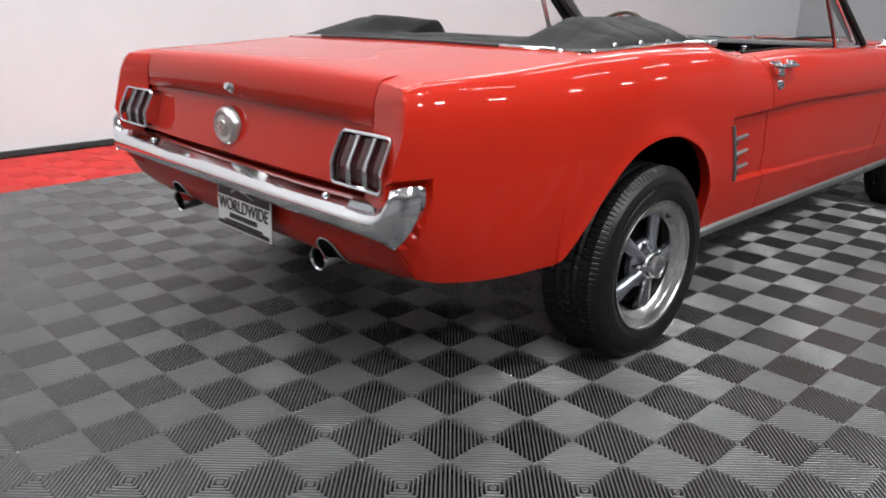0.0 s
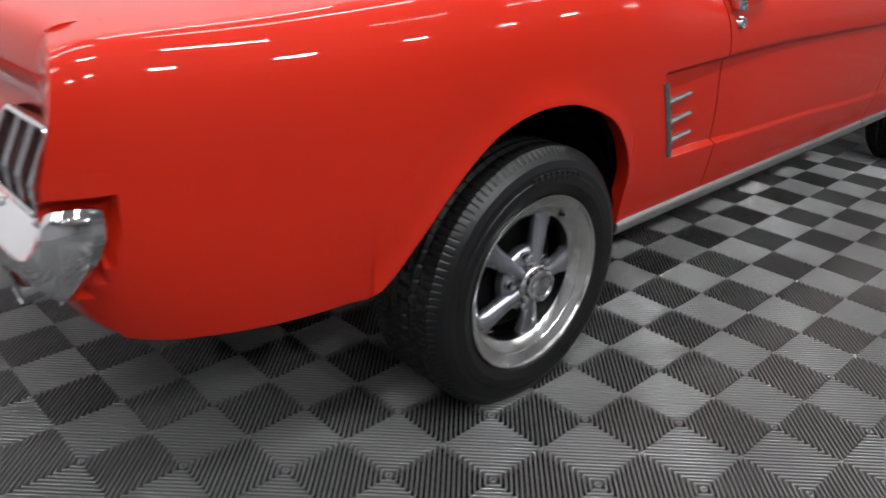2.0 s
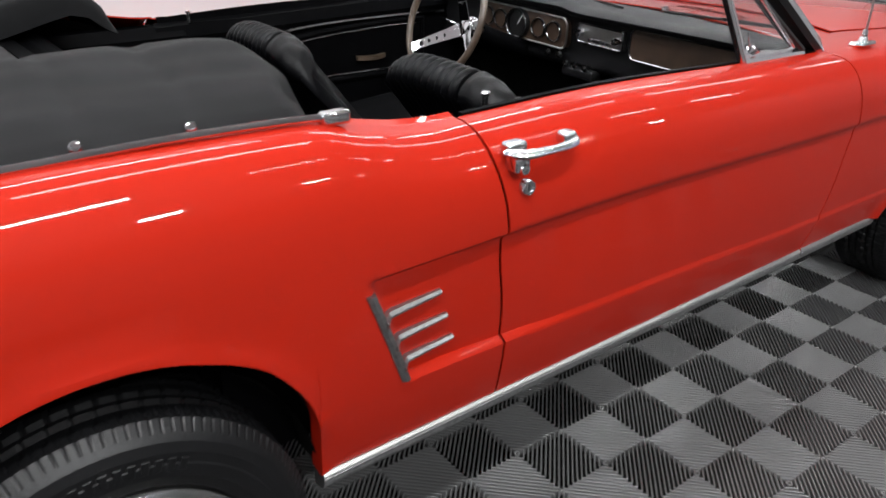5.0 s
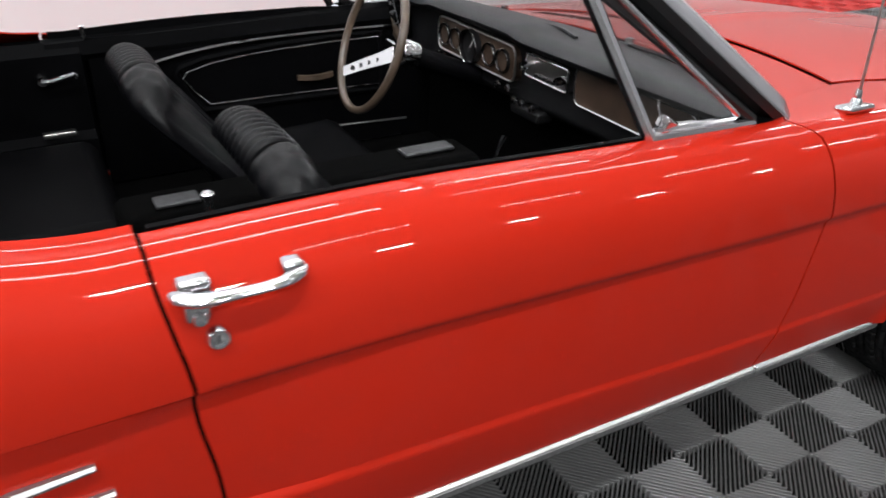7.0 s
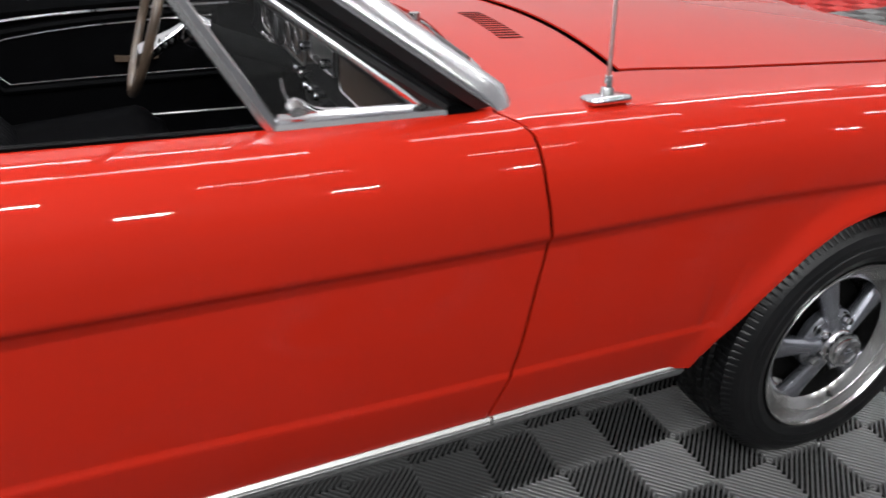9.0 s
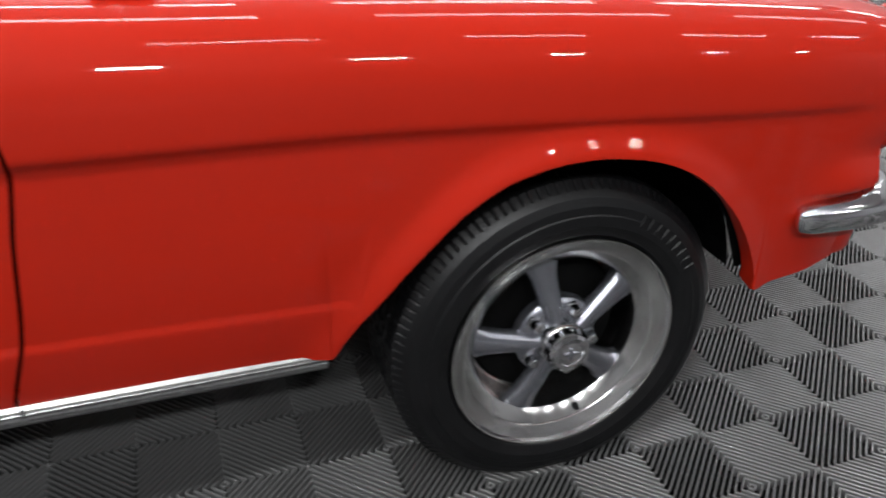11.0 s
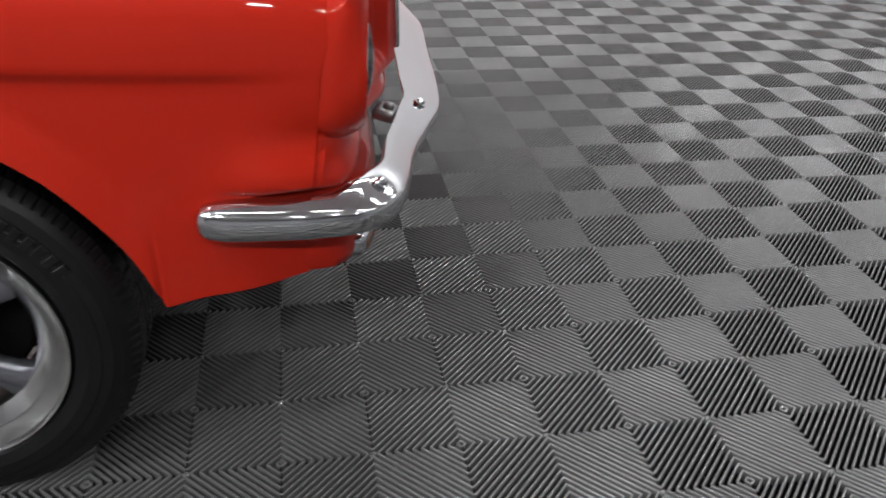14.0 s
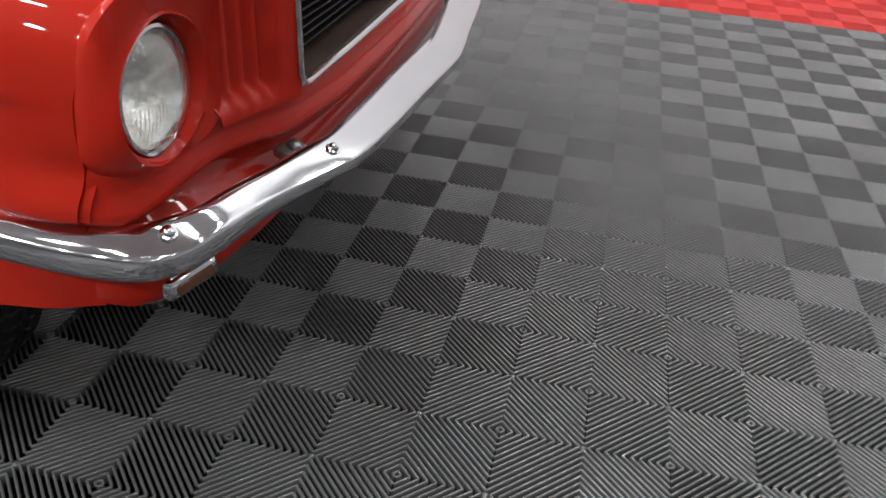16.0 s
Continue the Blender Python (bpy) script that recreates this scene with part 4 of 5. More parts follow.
for y in (-0.328, 0.462):
    pipe = part("tail_pipe", *moved(lathe([(0.0, -0.02), (0.025, -0.02), (0.027, 0.05), (0.028, 0.10), (0.029, 0.120), (0.033, 0.124), (0.0345, 0.116), (0.032, 0.09), (0.030, -0.06), (0.0, -0.06)], 36), pose(-0.799, y, 0.426, 4, 0, -90)), CHROME, car, "chrome tail pipe tip")
    part("pipe_bore", *moved(lathe([(0.0, 0.05), (0.0265, 0.05), (0.0278, 0.112), (0.0268, 0.112), (0.026, 0.052), (0.0, 0.052)], 30), pose(-0.799, y, 0.426, 4, 0, -90)), DARK, pipe)
    out = -1 if y < 0 else 1
    ring = [(tuck(0.432 + 0.046 * math.sin(a)) - 0.003, y + out * 0.022 + 0.050 * math.cos(a), 0.432 + 0.046 * math.sin(a)) for a in np.linspace(-0.55, math.pi + 0.55, 28)]
    part("pipe_surround", *tube(ring, 0.003, 8), STEEL, car)
    part("pipe_recess", *loft([ring, [(p[0] + 0.012, p[1] * 0.999 + 0.001 * y, p[2]) for p in ring]]), DARK, car, smooth=False)


# ---- side trim ----
def side_y(x, z):
    return -skin(x, z)


vent = part("side_ornament", *loft([[(0.428 + 0.385 * (0.688 - z) + dx, min(side_y(0.428 + 0.385 * (0.688 - z), z), side_y(0.45 + 0.385 * (0.688 - z), z)) + 0.004 + dy, z) for dx, dy in ((-0.002, 0.014), (-0.003, -0.007), (0.004, -0.012), (0.013, -0.010), (0.018, 0.004), (0.018, 0.014))] for z in np.linspace(0.488, 0.688, 14)]), ORNAMENT, car, "grey metal three-finned side ornament", sharp=40)
for z, x1 in ((0.632, 0.588), (0.578, 0.604), (0.525, 0.622)):
    x0 = 0.438 + 0.385 * (0.688 - z)
    part("ornament_fin", *loft([[(x, side_y(x, z) - 0.003 + dy * (1 - 0.5 * u), z + 0.010 * (u - 0.5) + dz * (1 - 0.35 * u)) for dy, dz in ((0.006, 0.009), (-0.006, 0.008), (-0.013, 0.002), (-0.013, -0.002), (-0.006, -0.008), (0.006, -0.009))] for u in np.linspace(0, 1, 8) for x in (x0 + (x1 - x0) * u,)]), ORNAMENT, vent, sharp=30)


def handle(y):
    base1 = rounded_box(0.722, 0.766, y - 0.016, y + 0.014, 0.852, 0.880, 0.008)
    base2 = rounded_box(0.856, 0.888, y - 0.018, y + 0.014, 0.850, 0.876, 0.009)
    rows = [(0.718, -0.010, 0.866, 0.010), (0.726, -0.024, 0.866, 0.014), (0.745, -0.034, 0.864, 0.014), (0.78, -0.038, 0.864, 0.012), (0.82, -0.036, 0.862, 0.011), (0.855, -0.030, 0.861, 0.012), (0.874, -0.020, 0.862, 0.012), (0.885, -0.008, 0.863, 0.009)]
    grip = tube([(a, y + b, c) for a, b, c, _ in spread(rows, 24)], [r[3] for r in spread(rows, 24)], 12, squash=0.62)
    return base1, base2, grip


hy = -0.772
for flip, owner in ((False, door_r), (True, door_l)):
    f = mirror if flip else (lambda m: m)
    b1, b2, gr = handle(hy)
    h = part("door_handle", *f(gr), CHROME, owner, "chrome door handle")
    part("handle_base", *f(b1), CHROME, owner)
    part("handle_base", *f(b2), CHROME, owner)
    part("push_button", *f(moved(lathe([(0.0, 0.016), (0.009, 0.015), (0.011, 0.010), (0.011, -0.01), (0.0, -0.01)], 20), pose(0.742, -0.795, 0.838))), CHROME, owner)
    part("button_guard", *f(rounded_box(0.724, 0.758, -0.806, -0.77, 0.830, 0.862, 0.008)), CHROME, owner)
    part("door_lock", *f(moved(lathe([(0.0, 0.006), (0.009, 0.006), (0.0095, 0.009), (0.013, 0.009), (0.016, 0.004), (0.017, -0.008), (0.0, -0.008)], 28), pose(0.762, -0.794, 0.797, -6, 0, 0))), CHROME, owner, "round chrome door lock")
    part("key_slot", *f(moved(box(-0.0012, 0.0012, -0.0068, -0.005, -0.006, 0.006), pose(0.762, -0.794, 0.797, -6, 0, 0))), BLACKINK, owner, smooth=False)

# belt rubber and inner sill on the doors, lock pins
for flip, owner in ((False, door_r), (True, door_l)):
    f = mirror if flip else (lambda m: m)
    xs = np.linspace(0.715, 1.60, 24)
    part("belt_seal", *f(loft([[(x, -out_top(x) + 0.002, high_top(x) - 0.004), (x, -out_top(x) + 0.002, high_top(x) + 0.004), (x, -out_top(x) + 0.012, high_top(x) + 0.005), (x, -out_top(x) + 0.014, high_top(x) - 0.02)] for x in xs])), VINYL, owner)
    part("lock_pin", *f(moved(lathe([(0.0, 0.0), (0.006, 0.0), (0.0055, -0.03), (0.0085, -0.031), (0.0095, -0.035), (0.007, -0.038), (0.0, -0.038)], 18), pose(0.806, -0.622, 0.884, 90, 0, 0))), BRIGHT, owner, "chrome lock pin")

# ---- wheels ----
def tyre_mesh(width, R):
    w, g0 = width / 2, (R - 0.2065) / 0.0995
    prof = [(0.196, -w + 0.030), (0.202, -w + 0.016), (0.214, -w + 0.006), (0.232, -w + 0.000), (0.250, -w + 0.001), (0.252, -w + 0.0025), (0.266, -w + 0.004), (0.280, -w + 0.010), (0.290, -w + 0.018), (0.297, -w + 0.026)]
    tread = []
    for c in np.linspace(-w + 0.034, w - 0.034, 21):
        g = min(abs(c - q) for q in (-0.042, -0.015, 0.015, 0.042))
        tread.append((0.3055 - 0.010 * (c / w) ** 4 * 0.6 - (0.006 if g < 0.0042 else 0.0), c))
    prof = [(r, h, False) for r, h in prof] + [(r, h, True) for r, h in tread] + [(r, -h, False) for r, h in prof[::-1]]
    prof = [(0.2065 + (r - 0.2065) * g0 if r > 0.2065 else r, h, t) for r, h, t in prof]
    n = 600
    vs = []
    for k in range(n):
        a = 2 * math.pi * k / n
        ca, sa = math.cos(a), math.sin(a)
        for i, (r, h, t) in enumerate(prof):
            rr = r
            shoulder = abs(h) > w - 0.052
            ph = (k + abs(h / w) * 6) % 5
            if (t or r > R - 0.012) and shoulder and ph < 1.0:
                rr -= 0.0022
            elif t and not shoulder and (k + h / w * 12) % 10 < 1.2:
                rr -= 0.0035
            vs.append((rr * ca, h, rr * sa))
    return vs, grid_faces(n, len(prof), True, False)


def spoke_mesh():
    secs = []
    for r, wd, th, dp in ((0.036, 0.034, 0.024, 0.000), (0.058, 0.036, 0.022, 0.002), (0.082, 0.041, 0.021, 0.006), (0.108, 0.046, 0.021, 0.011), (0.130, 0.052, 0.022, 0.016), (0.146, 0.062, 0.024, 0.021), (0.160, 0.080, 0.026, 0.026)):
        ring = []
        for k in range(14):
            a = 2 * math.pi * k / 14
            c, s = math.cos(a), math.sin(a)
            ring.append((r, dp - (th * abs(s) ** 0.8 if s > 0 else -0.02 * abs(s)), wd / 2 * c))
        secs.append(ring)
    return loft(secs)


tyre_f, tyre_r = tyre_mesh(0.231, 0.303), tyre_mesh(0.235, 0.311)
# section of the rim: lip, polished dish, barrel (radius, outward)
RIM = [(0.201, 0.0), (0.2035, 0.007), (0.2065, 0.008), (0.2075, 0.005), (0.205, 0.002), (0.203, 0.000), (0.1795, -0.010), (0.1785, -0.012), (0.1765, -0.012), (0.166, -0.019), (0.157, -0.026), (0.1545, -0.029), (0.154, -0.034), (0.156, -0.07), (0.158, -0.16), (0.19, -0.17), (0.201, -0.17)]
SP = spoke_mesh()
LUG = lathe([(0.0, 0.020), (0.008, 0.019), (0.0105, 0.015), (0.0115, 0.0), (0.014, -0.001), (0.014, -0.012), (0.0, -0.012)], 6)


def wheel(x, y, z, spin, valve, tyre, flip, deep=0.104):
    w = new("wheel")
    w.parent = car
    w.matrix_basis = pose(x, y, z, 0, 0, 180 if flip else 0)
    sit = [(a, b + deep, max(c, 0.002 - z)) for a, b, c in tyre[0]], tyre[1]
    part("tyre", *sit, RUBBER, w, "black tyre with grooved tread", sharp=14)
    part("rim", *lathe(RIM, 96), MACHINED, w, "machined alloy rim lip", sharp=28)
    part("hub_flange", *lathe([(0.0, -0.022), (0.060, -0.022), (0.070, -0.026), (0.076, -0.032), (0.078, -0.05), (0.0, -0.05)], 60), SPOKE, w, sharp=28)
    part("brake_drum", *lathe([(0.0, -0.075), (0.135, -0.075), (0.142, -0.085), (0.142, -0.15), (0.0, -0.15)], 48), DARK, w)
    for k in range(5):
        part("spoke", *moved(SP, pose(0, 0.028, 0, 0, -(spin + 72 * k), 0)), SPOKE, w, "grey metallic spoke")
        a = radians(spin + 36 + 72 * k)
        part("lug_nut", *moved(LUG, pose(0.0600 * math.cos(a), 0.022, 0.0600 * math.sin(a))), CHROME, w)
    cap = part("centre_cap", *lathe([(0.0, 0.026), (0.022, 0.026), (0.0235, 0.029), (0.031, 0.0285), (0.036, 0.025), (0.0385, 0.018), (0.039, 0.004), (0.042, 0.0), (0.0435, -0.006), (0.044, -0.03), (0.0, -0.03)], 48), CHROME, w, sharp=25)
    part("cap_emblem", *join(box(-0.012, 0.012, -0.0285, -0.026, -0.0024, 0.0024), box(-0.003, 0.003, -0.0283, -0.026, -0.011, 0.011)), SPOKE, w, smooth=False)
    a = radians(valve)
    part("valve_stem", *moved(lathe([(0.0, 0.012), (0.0038, 0.011), (0.0042, 0.006), (0.0060, 0.003), (0.0062, -0.010), (0.0, -0.010)], 14), pose(0.167 * math.cos(a), 0.020, 0.167 * math.sin(a))), RUBBER, w)
    side = min(p[1] for p in tyre[0]) + deep + 0.0012
    for k in range(9):
        b = radians(spin + 30 - 4.2 * k)
        part("raised_letter", *moved(rounded_box(-0.006, 0.006, -0.0012, 0.003, -0.011, 0.011, 0.001, 1), pose(0.252 * math.cos(b), side, 0.252 * math.sin(b), 0, -(math.degrees(b) - 90), 0)), RUBBER, w)
    return w


wheel(0.0, -0.800, 0.302, 69, 55, tyre_r, False)
wheel(2.747, -0.802, 0.277, 32, -73, tyre_f, False)
wheel(0.0, 2 * MID + 0.800, 0.302, 10, 120, tyre_r, True)
wheel(2.747, 2 * MID + 0.802, 0.277, 50, 200, tyre_f, True)

# ---- glass house ----
def pillar(t):
    return Vector((1.925 - 0.60 * t, -0.655 + 0.055 * t, 0.872 + 0.43 * t))


screen = new("windscreen")
screen.parent = car


def frame_section(p, o, w, d):
    return [p + o * -0.006 + Vector((-w, 0, 0)), p + o * d * 0.6 + Vector((-w * 0.9, 0, 0)), p + o * d + Vector((-w * 0.2, 0, 0.003)), p + o * d * 0.8 + Vector((w * 0.6, 0, 0.004)), p + Vector((w, 0, 0.004)), p + o * -0.012 + Vector((w * 0.3, 0, 0))]


for flip in (False, True):
    f = mirror if flip else (lambda m: m)
    rings = []
    for t in np.linspace(-0.06, 1, 24):
        p, end = pillar(t), smoothstep(-0.06, 0.03, t)
        wide = [(-0.030, 0.004, 0.0), (-0.026, -0.014, 0.004), (-0.010, -0.022, 0.008), (0.006, -0.020, 0.012), (0.010, -0.016, 0.014), (0.030, -0.006, 0.017), (0.052, 0.014, 0.016), (0.060, 0.034, 0.010), (0.050, 0.040, 0.0), (0.0, 0.020, -0.004)]
        rings.append([p + Vector((dx * (0.45 + 0.55 * end) + 0.006, dy, dz * end)) for dx, dy, dz in wide])
    part("windscreen_post", *f(loft(rings)), BRIGHT, screen, "bright windscreen post", sharp=50)
    rings = [[pillar(t) + Vector(d) for d in ((-0.032, 0.006, 0.0), (-0.025, -0.018, 0.005), (-0.004, -0.0235, 0.010), (-0.002, -0.018, 0.008), (-0.010, 0.0, 0.0))] for t in np.linspace(0.0, 1, 12)]
    part("post_seal", *f(loft(rings)), SATIN, screen, "black rubber seal", sharp=40)
    rings = [frame_section(pillar(t) + Vector((-0.052, 0.012, -0.005)), Vector((0, -1, 0)), 0.012, 0.012) for t in np.linspace(0.02, 0.98, 10)]
    part("inner_post", *f(loft(rings)), BRIGHT, screen, sharp=50)
    part("inner_post", *f(tube([pillar(t) + Vector((-0.03, 0.02, -0.004)) for t in np.linspace(0, 1, 8)], 0.012, 8)), SATIN, screen)
bottom_edge = lambda s: Vector((2.075 - 0.150 * s * s, MID + s * (0.655 + MID), 0.878 + 0.018 * (1 - s * s)))
top_edge = lambda s: Vector((1.325 + 0.10 * (1 - s * s), MID + s * (0.600 + MID), 1.302 + 0.015 * (1 - s * s)))
glass_v = []
for i in range(25):
    s = -1 + i / 12
    for j in range(9):
        t = j / 8
        glass_v.append(bottom_edge(s) * (1 - t) + top_edge(s) * t)
pane = part("windscreen_glass", glass_v, grid_faces(25, 9), GLASS, screen, "clear curved windscreen glass", solid=0.004)
pane.visible_shadow = False
part("header_rail", *tube([top_edge(-1 + k / 10) for k in range(21)], 0.018, 10), CHROME, screen)
part("lower_moulding", *tube([bottom_edge(-1 + k / 12) + Vector((0.012, 0, -0.004)) for k in range(25)], 0.009, 8), CHROME, screen)
for y0, y1 in ((-0.50, -0.08), (0.10, 0.52)):
    part("wiper", *tube([(2.040, y1, 0.902), (2.005, (y0 + y1) / 2, 0.908), (1.965, y0, 0.914)], 0.006, 6), SATIN, screen, "black wiper arm")
    part("wiper_blade", *tube([(1.985, y0 + 0.17, 0.914), (1.962, y0, 0.916), (1.935, y0 - 0.09, 0.912)], 0.005, 6), RUBBER, screen)
    part("wiper_pivot", *moved(lathe([(0.0, 0.02), (0.012, 0.018), (0.014, 0.0), (0.0, 0.0)], 16), pose(2.04, y1, 0.905, -90, 0, 0)), CHROME, screen)

# vent windows
for flip, owner in ((False, door_r), (True, door_l)):
    f = mirror if flip else (lambda m: m)
    a, b, c = Vector((1.585, -0.664, 0.884)), Vector((1.850, -0.664, 0.876)), Vector((1.365, -0.622, 1.265))
    c2 = pillar(0.86) + Vector((-0.075, 0.012, 0))
    part("vent_post", *f(loft([[p + Vector((-0.014, 0.006, 0)), p + Vector((-0.011, -0.007, 0)), p + Vector((0.0, -0.010, 0)), p + Vector((0.011, -0.007, 0)), p + Vector((0.014, 0.006, 0))] for p in (a.lerp(c, t) for t in np.linspace(0, 1, 8))])), BRIGHT, owner, "bright vent window post", sharp=20)
    part("vent_sill", *f(tube([a, b], 0.010, 8)), BRIGHT, owner)
    part("vent_rail", *f(tube([b + Vector((0.0, 0.003, 0.006)), c2], 0.011, 8)), SATIN, owner)
    ga, gb, gc = a + Vector((0.008, 0.002, 0.014)), b + Vector((-0.045, 0.002, 0.016)), a.lerp(c, 0.80) + Vector((0.020, 0, 0))
    part("vent_frame", *f(tube([ga, gb + Vector((-0.012, 0, 0)), gb + Vector((0.0, 0, 0.003)), gb.lerp(gc, 0.04) + Vector((0, 0, 0.004)), gc], 0.006, 8)), BRIGHT, owner)
    pane = part("vent_glass", *f(([ga, gb, gc], [(0, 1, 2)])), GLASS, owner, solid=0.004)
    pane.visible_shadow = False
    part("vent_latch", *f(join(loft([[(x, -0.648, 0.892), (x, -0.667 + w, 0.892), (x, -0.668 + w, 0.892 + 0.7 * h), (x, -0.660 + w, 0.892 + h), (x, -0.648, 0.892 + h)] for x, h, w in ((1.606, 0.016, 0.004), (1.612, 0.026, 0.0), (1.622, 0.030, 0.0), (1.634, 0.024, 0.001), (1.648, 0.014, 0.003), (1.668, 0.009, 0.006), (1.70, 0.007, 0.008))]), tube([(1.612, -0.655, 0.918), (1.605, -0.652, 0.936), (1.604, -0.650, 0.952)], 0.0025, 6))), CHROME, owner, "chrome vent latch")

# aerial on the fender
aerial = part("aerial", *tube([(2.135, -0.684, 0.875), (2.128, -0.684, 1.05), (2.115, -0.684, 1.4), (2.095, -0.684, 1.75)], [0.0035, 0.0026, 0.002, 0.0012], 8), STEEL, car, "thin steel aerial")
part("aerial_base", *moved(rounded_box(-0.040, 0.040, -0.022, 0.022, -0.005, 0.010, 0.008), pose(2.135, -0.682, 0.868, -8, 1, 0)), CHROME, aerial)
part("aerial_collar", *moved(lathe([(0.0, 0.038), (0.006, 0.036), (0.008, 0.026), (0.008, 0.018), (0.011, 0.014), (0.012, 0.006), (0.016, 0.0), (0.0, 0.0)], 20), pose(2.135, -0.682, 0.874, -90, 0, 0)), CHROME, aerial)


# ---- cockpit ----
LY0, LY1 = -0.655, 2 * MID + 0.655
part("carpet", *join(box(0.40, 2.0, LY0, LY1, 0.312, 0.33), box(1.95, 2.0, LY0, LY1, 0.33, 0.80), box(1.84, 1.95, LY1 - 0.016, LY1 - 0.004, 0.33, 0.78), box(1.84, 1.95, LY0 + 0.004, LY0 + 0.016, 0.33, 0.78)), CARPET, car, "black carpet", smooth=False)
part("tunnel", *loft([[(x, MID + dy, z) for dy, z in ((-0.14, 0.33), (-0.11, 0.40), (-0.06, 0.44), (0.06, 0.44), (0.11, 0.40), (0.14, 0.33))] for x in (0.55, 1.0, 1.5, 1.95)]), CARPET, car)
part("rear_bulkhead", *box(0.20, 0.24, LY0, LY1, 0.33, 0.90), VINYL, car, smooth=False)


def door_card(y, s, owner, up):
    """Inner trim of a door at side s (1: far side), raised by up: card, padded top, bright lines, armrest."""
    o = lambda d: y - s * d
    part("door_card", *loft([[(0.81, o(0.0), z + up), (0.81, o(0.02), z + up), (1.90, o(0.02), z + up), (1.90, o(0.0), z + up)] for z in (0.34, 0.50, 0.65, 0.75, 0.795)]), VINYL, owner, "black vinyl door card", sharp=30)
    part("door_cap", *loft([[(x, o(-0.02), z - 0.006 + up), (x, o(0.0), z + up), (x, o(0.022), z - 0.012 + up), (x, o(0.032), z - 0.05 + up), (x, o(0.018), z - 0.07 + up)] for x, z in ((0.70, 0.800), (1.0, 0.806), (1.5, 0.818), (1.9, 0.822))], wrap=False), VINYL, owner)
    line = spread([(0.90, 0.672, 0), (0.969, 0.701, 0), (1.09, 0.725, 0), (1.221, 0.740, 0), (1.40, 0.747, 0), (1.573, 0.748, 0), (1.85, 0.745, 0)], 30)
    part("bright_line", *tube([(x, o(0.030), z + up) for x, z, _ in line], 0.0065, 6), CHROME, owner, "bright trim line")
    rim = [(1.145, 0.552), (1.10, 0.600), (1.069, 0.645), (1.085, 0.664), (1.16, 0.684), (1.27, 0.697), (1.388, 0.705), (1.56, 0.711), (1.75, 0.712)]
    low = [(1.75, 0.546), (1.56, 0.549), (1.34, 0.552), (1.20, 0.552)]
    part("inset_trim", *tube([(x, o(0.026), z + up) for x, z in rim + low], 0.0028, 6, True), CHROME, owner)
    part("inset_panel", *loft([[(x, o(d), z + up) for x, z in rim + low] for d in (0.018, 0.023)]), VINYL, owner)
    part("inset_roll", *tube([(x - 0.02 + 0.02 * (x > 1.2), o(0.02), z + up + (0.016 if z > 0.64 else -0.018)) for x, z in rim + low], 0.014, 8, True), VINYL, owner)
    part("kick_line", *tube([(1.20, o(0.024), 0.427 + up), (1.85, o(0.024), 0.402 + up)], 0.004, 6), STEEL, owner)
    part("pull_handle", *loft([[(x, o(0.025 + 0.02 * math.sin(math.pi * u)), 0.605 + up + dz) for dz in (-0.008, 0.008)] + [(x, o(0.04 + 0.02 * math.sin(math.pi * u)), 0.605 + up + dz) for dz in (0.008, -0.008)] for u in np.linspace(0, 1, 7) for x in (1.44 + 0.125 * u,)]), RIMWOOD, owner, "brown wood pull handle")


door_card(LY1, 1, door_l, 0.0)
door_card(LY0, -1, door_r, 0.06)


def quarter_trim(y, s, up):
    o = lambda d: y - s * d
    t = part("quarter_trim", *loft([[(0.22, o(0.0), z + up), (0.22, o(0.07 + k), z + up), (0.79, o(0.07 + k), z + up), (0.805, o(0.0), z + up)] for z, k in ((0.31, 0.03), (0.51, 0.03), (0.53, 0.0), (0.76, 0.0), (0.792, -0.03))]), VINYL, car, "black vinyl rear quarter trim", sharp=30)
    part("window_crank", *tube([(0.675, o(0.10), 0.697 + up), (0.70, o(0.112), 0.700 + up), (0.765, o(0.115), 0.714 + up)], [0.010, 0.008, 0.006], 8), CHROME, t, "chrome window crank")
    part("crank_boss", *moved(lathe([(0.0, 0.022), (0.014, 0.020), (0.018, 0.010), (0.02, 0.0), (0.0, 0.0)], 24), pose(0.675, o(0.08), 0.697 + up, 0, 0, 0 if s > 0 else 180)), CHROME, t)
    part("crank_knob", *moved(lathe([(0.0, 0.03), (0.008, 0.028), (0.009, 0.012), (0.006, 0.0), (0.0, 0.0)], 16), pose(0.765, o(0.115), 0.714 + up, 0, 0, 0 if s > 0 else 180)), CHROME, t)
    part("ash_tray", *rounded_box(0.645, 0.735, min(o(0.10), o(0.125)), max(o(0.10), o(0.125)), 0.534 + up, 0.550 + up, 0.004), STEEL, t)


quarter_trim(LY1 + 0.03, 1, 0.0)
quarter_trim(LY0 - 0.03, -1, 0.06)


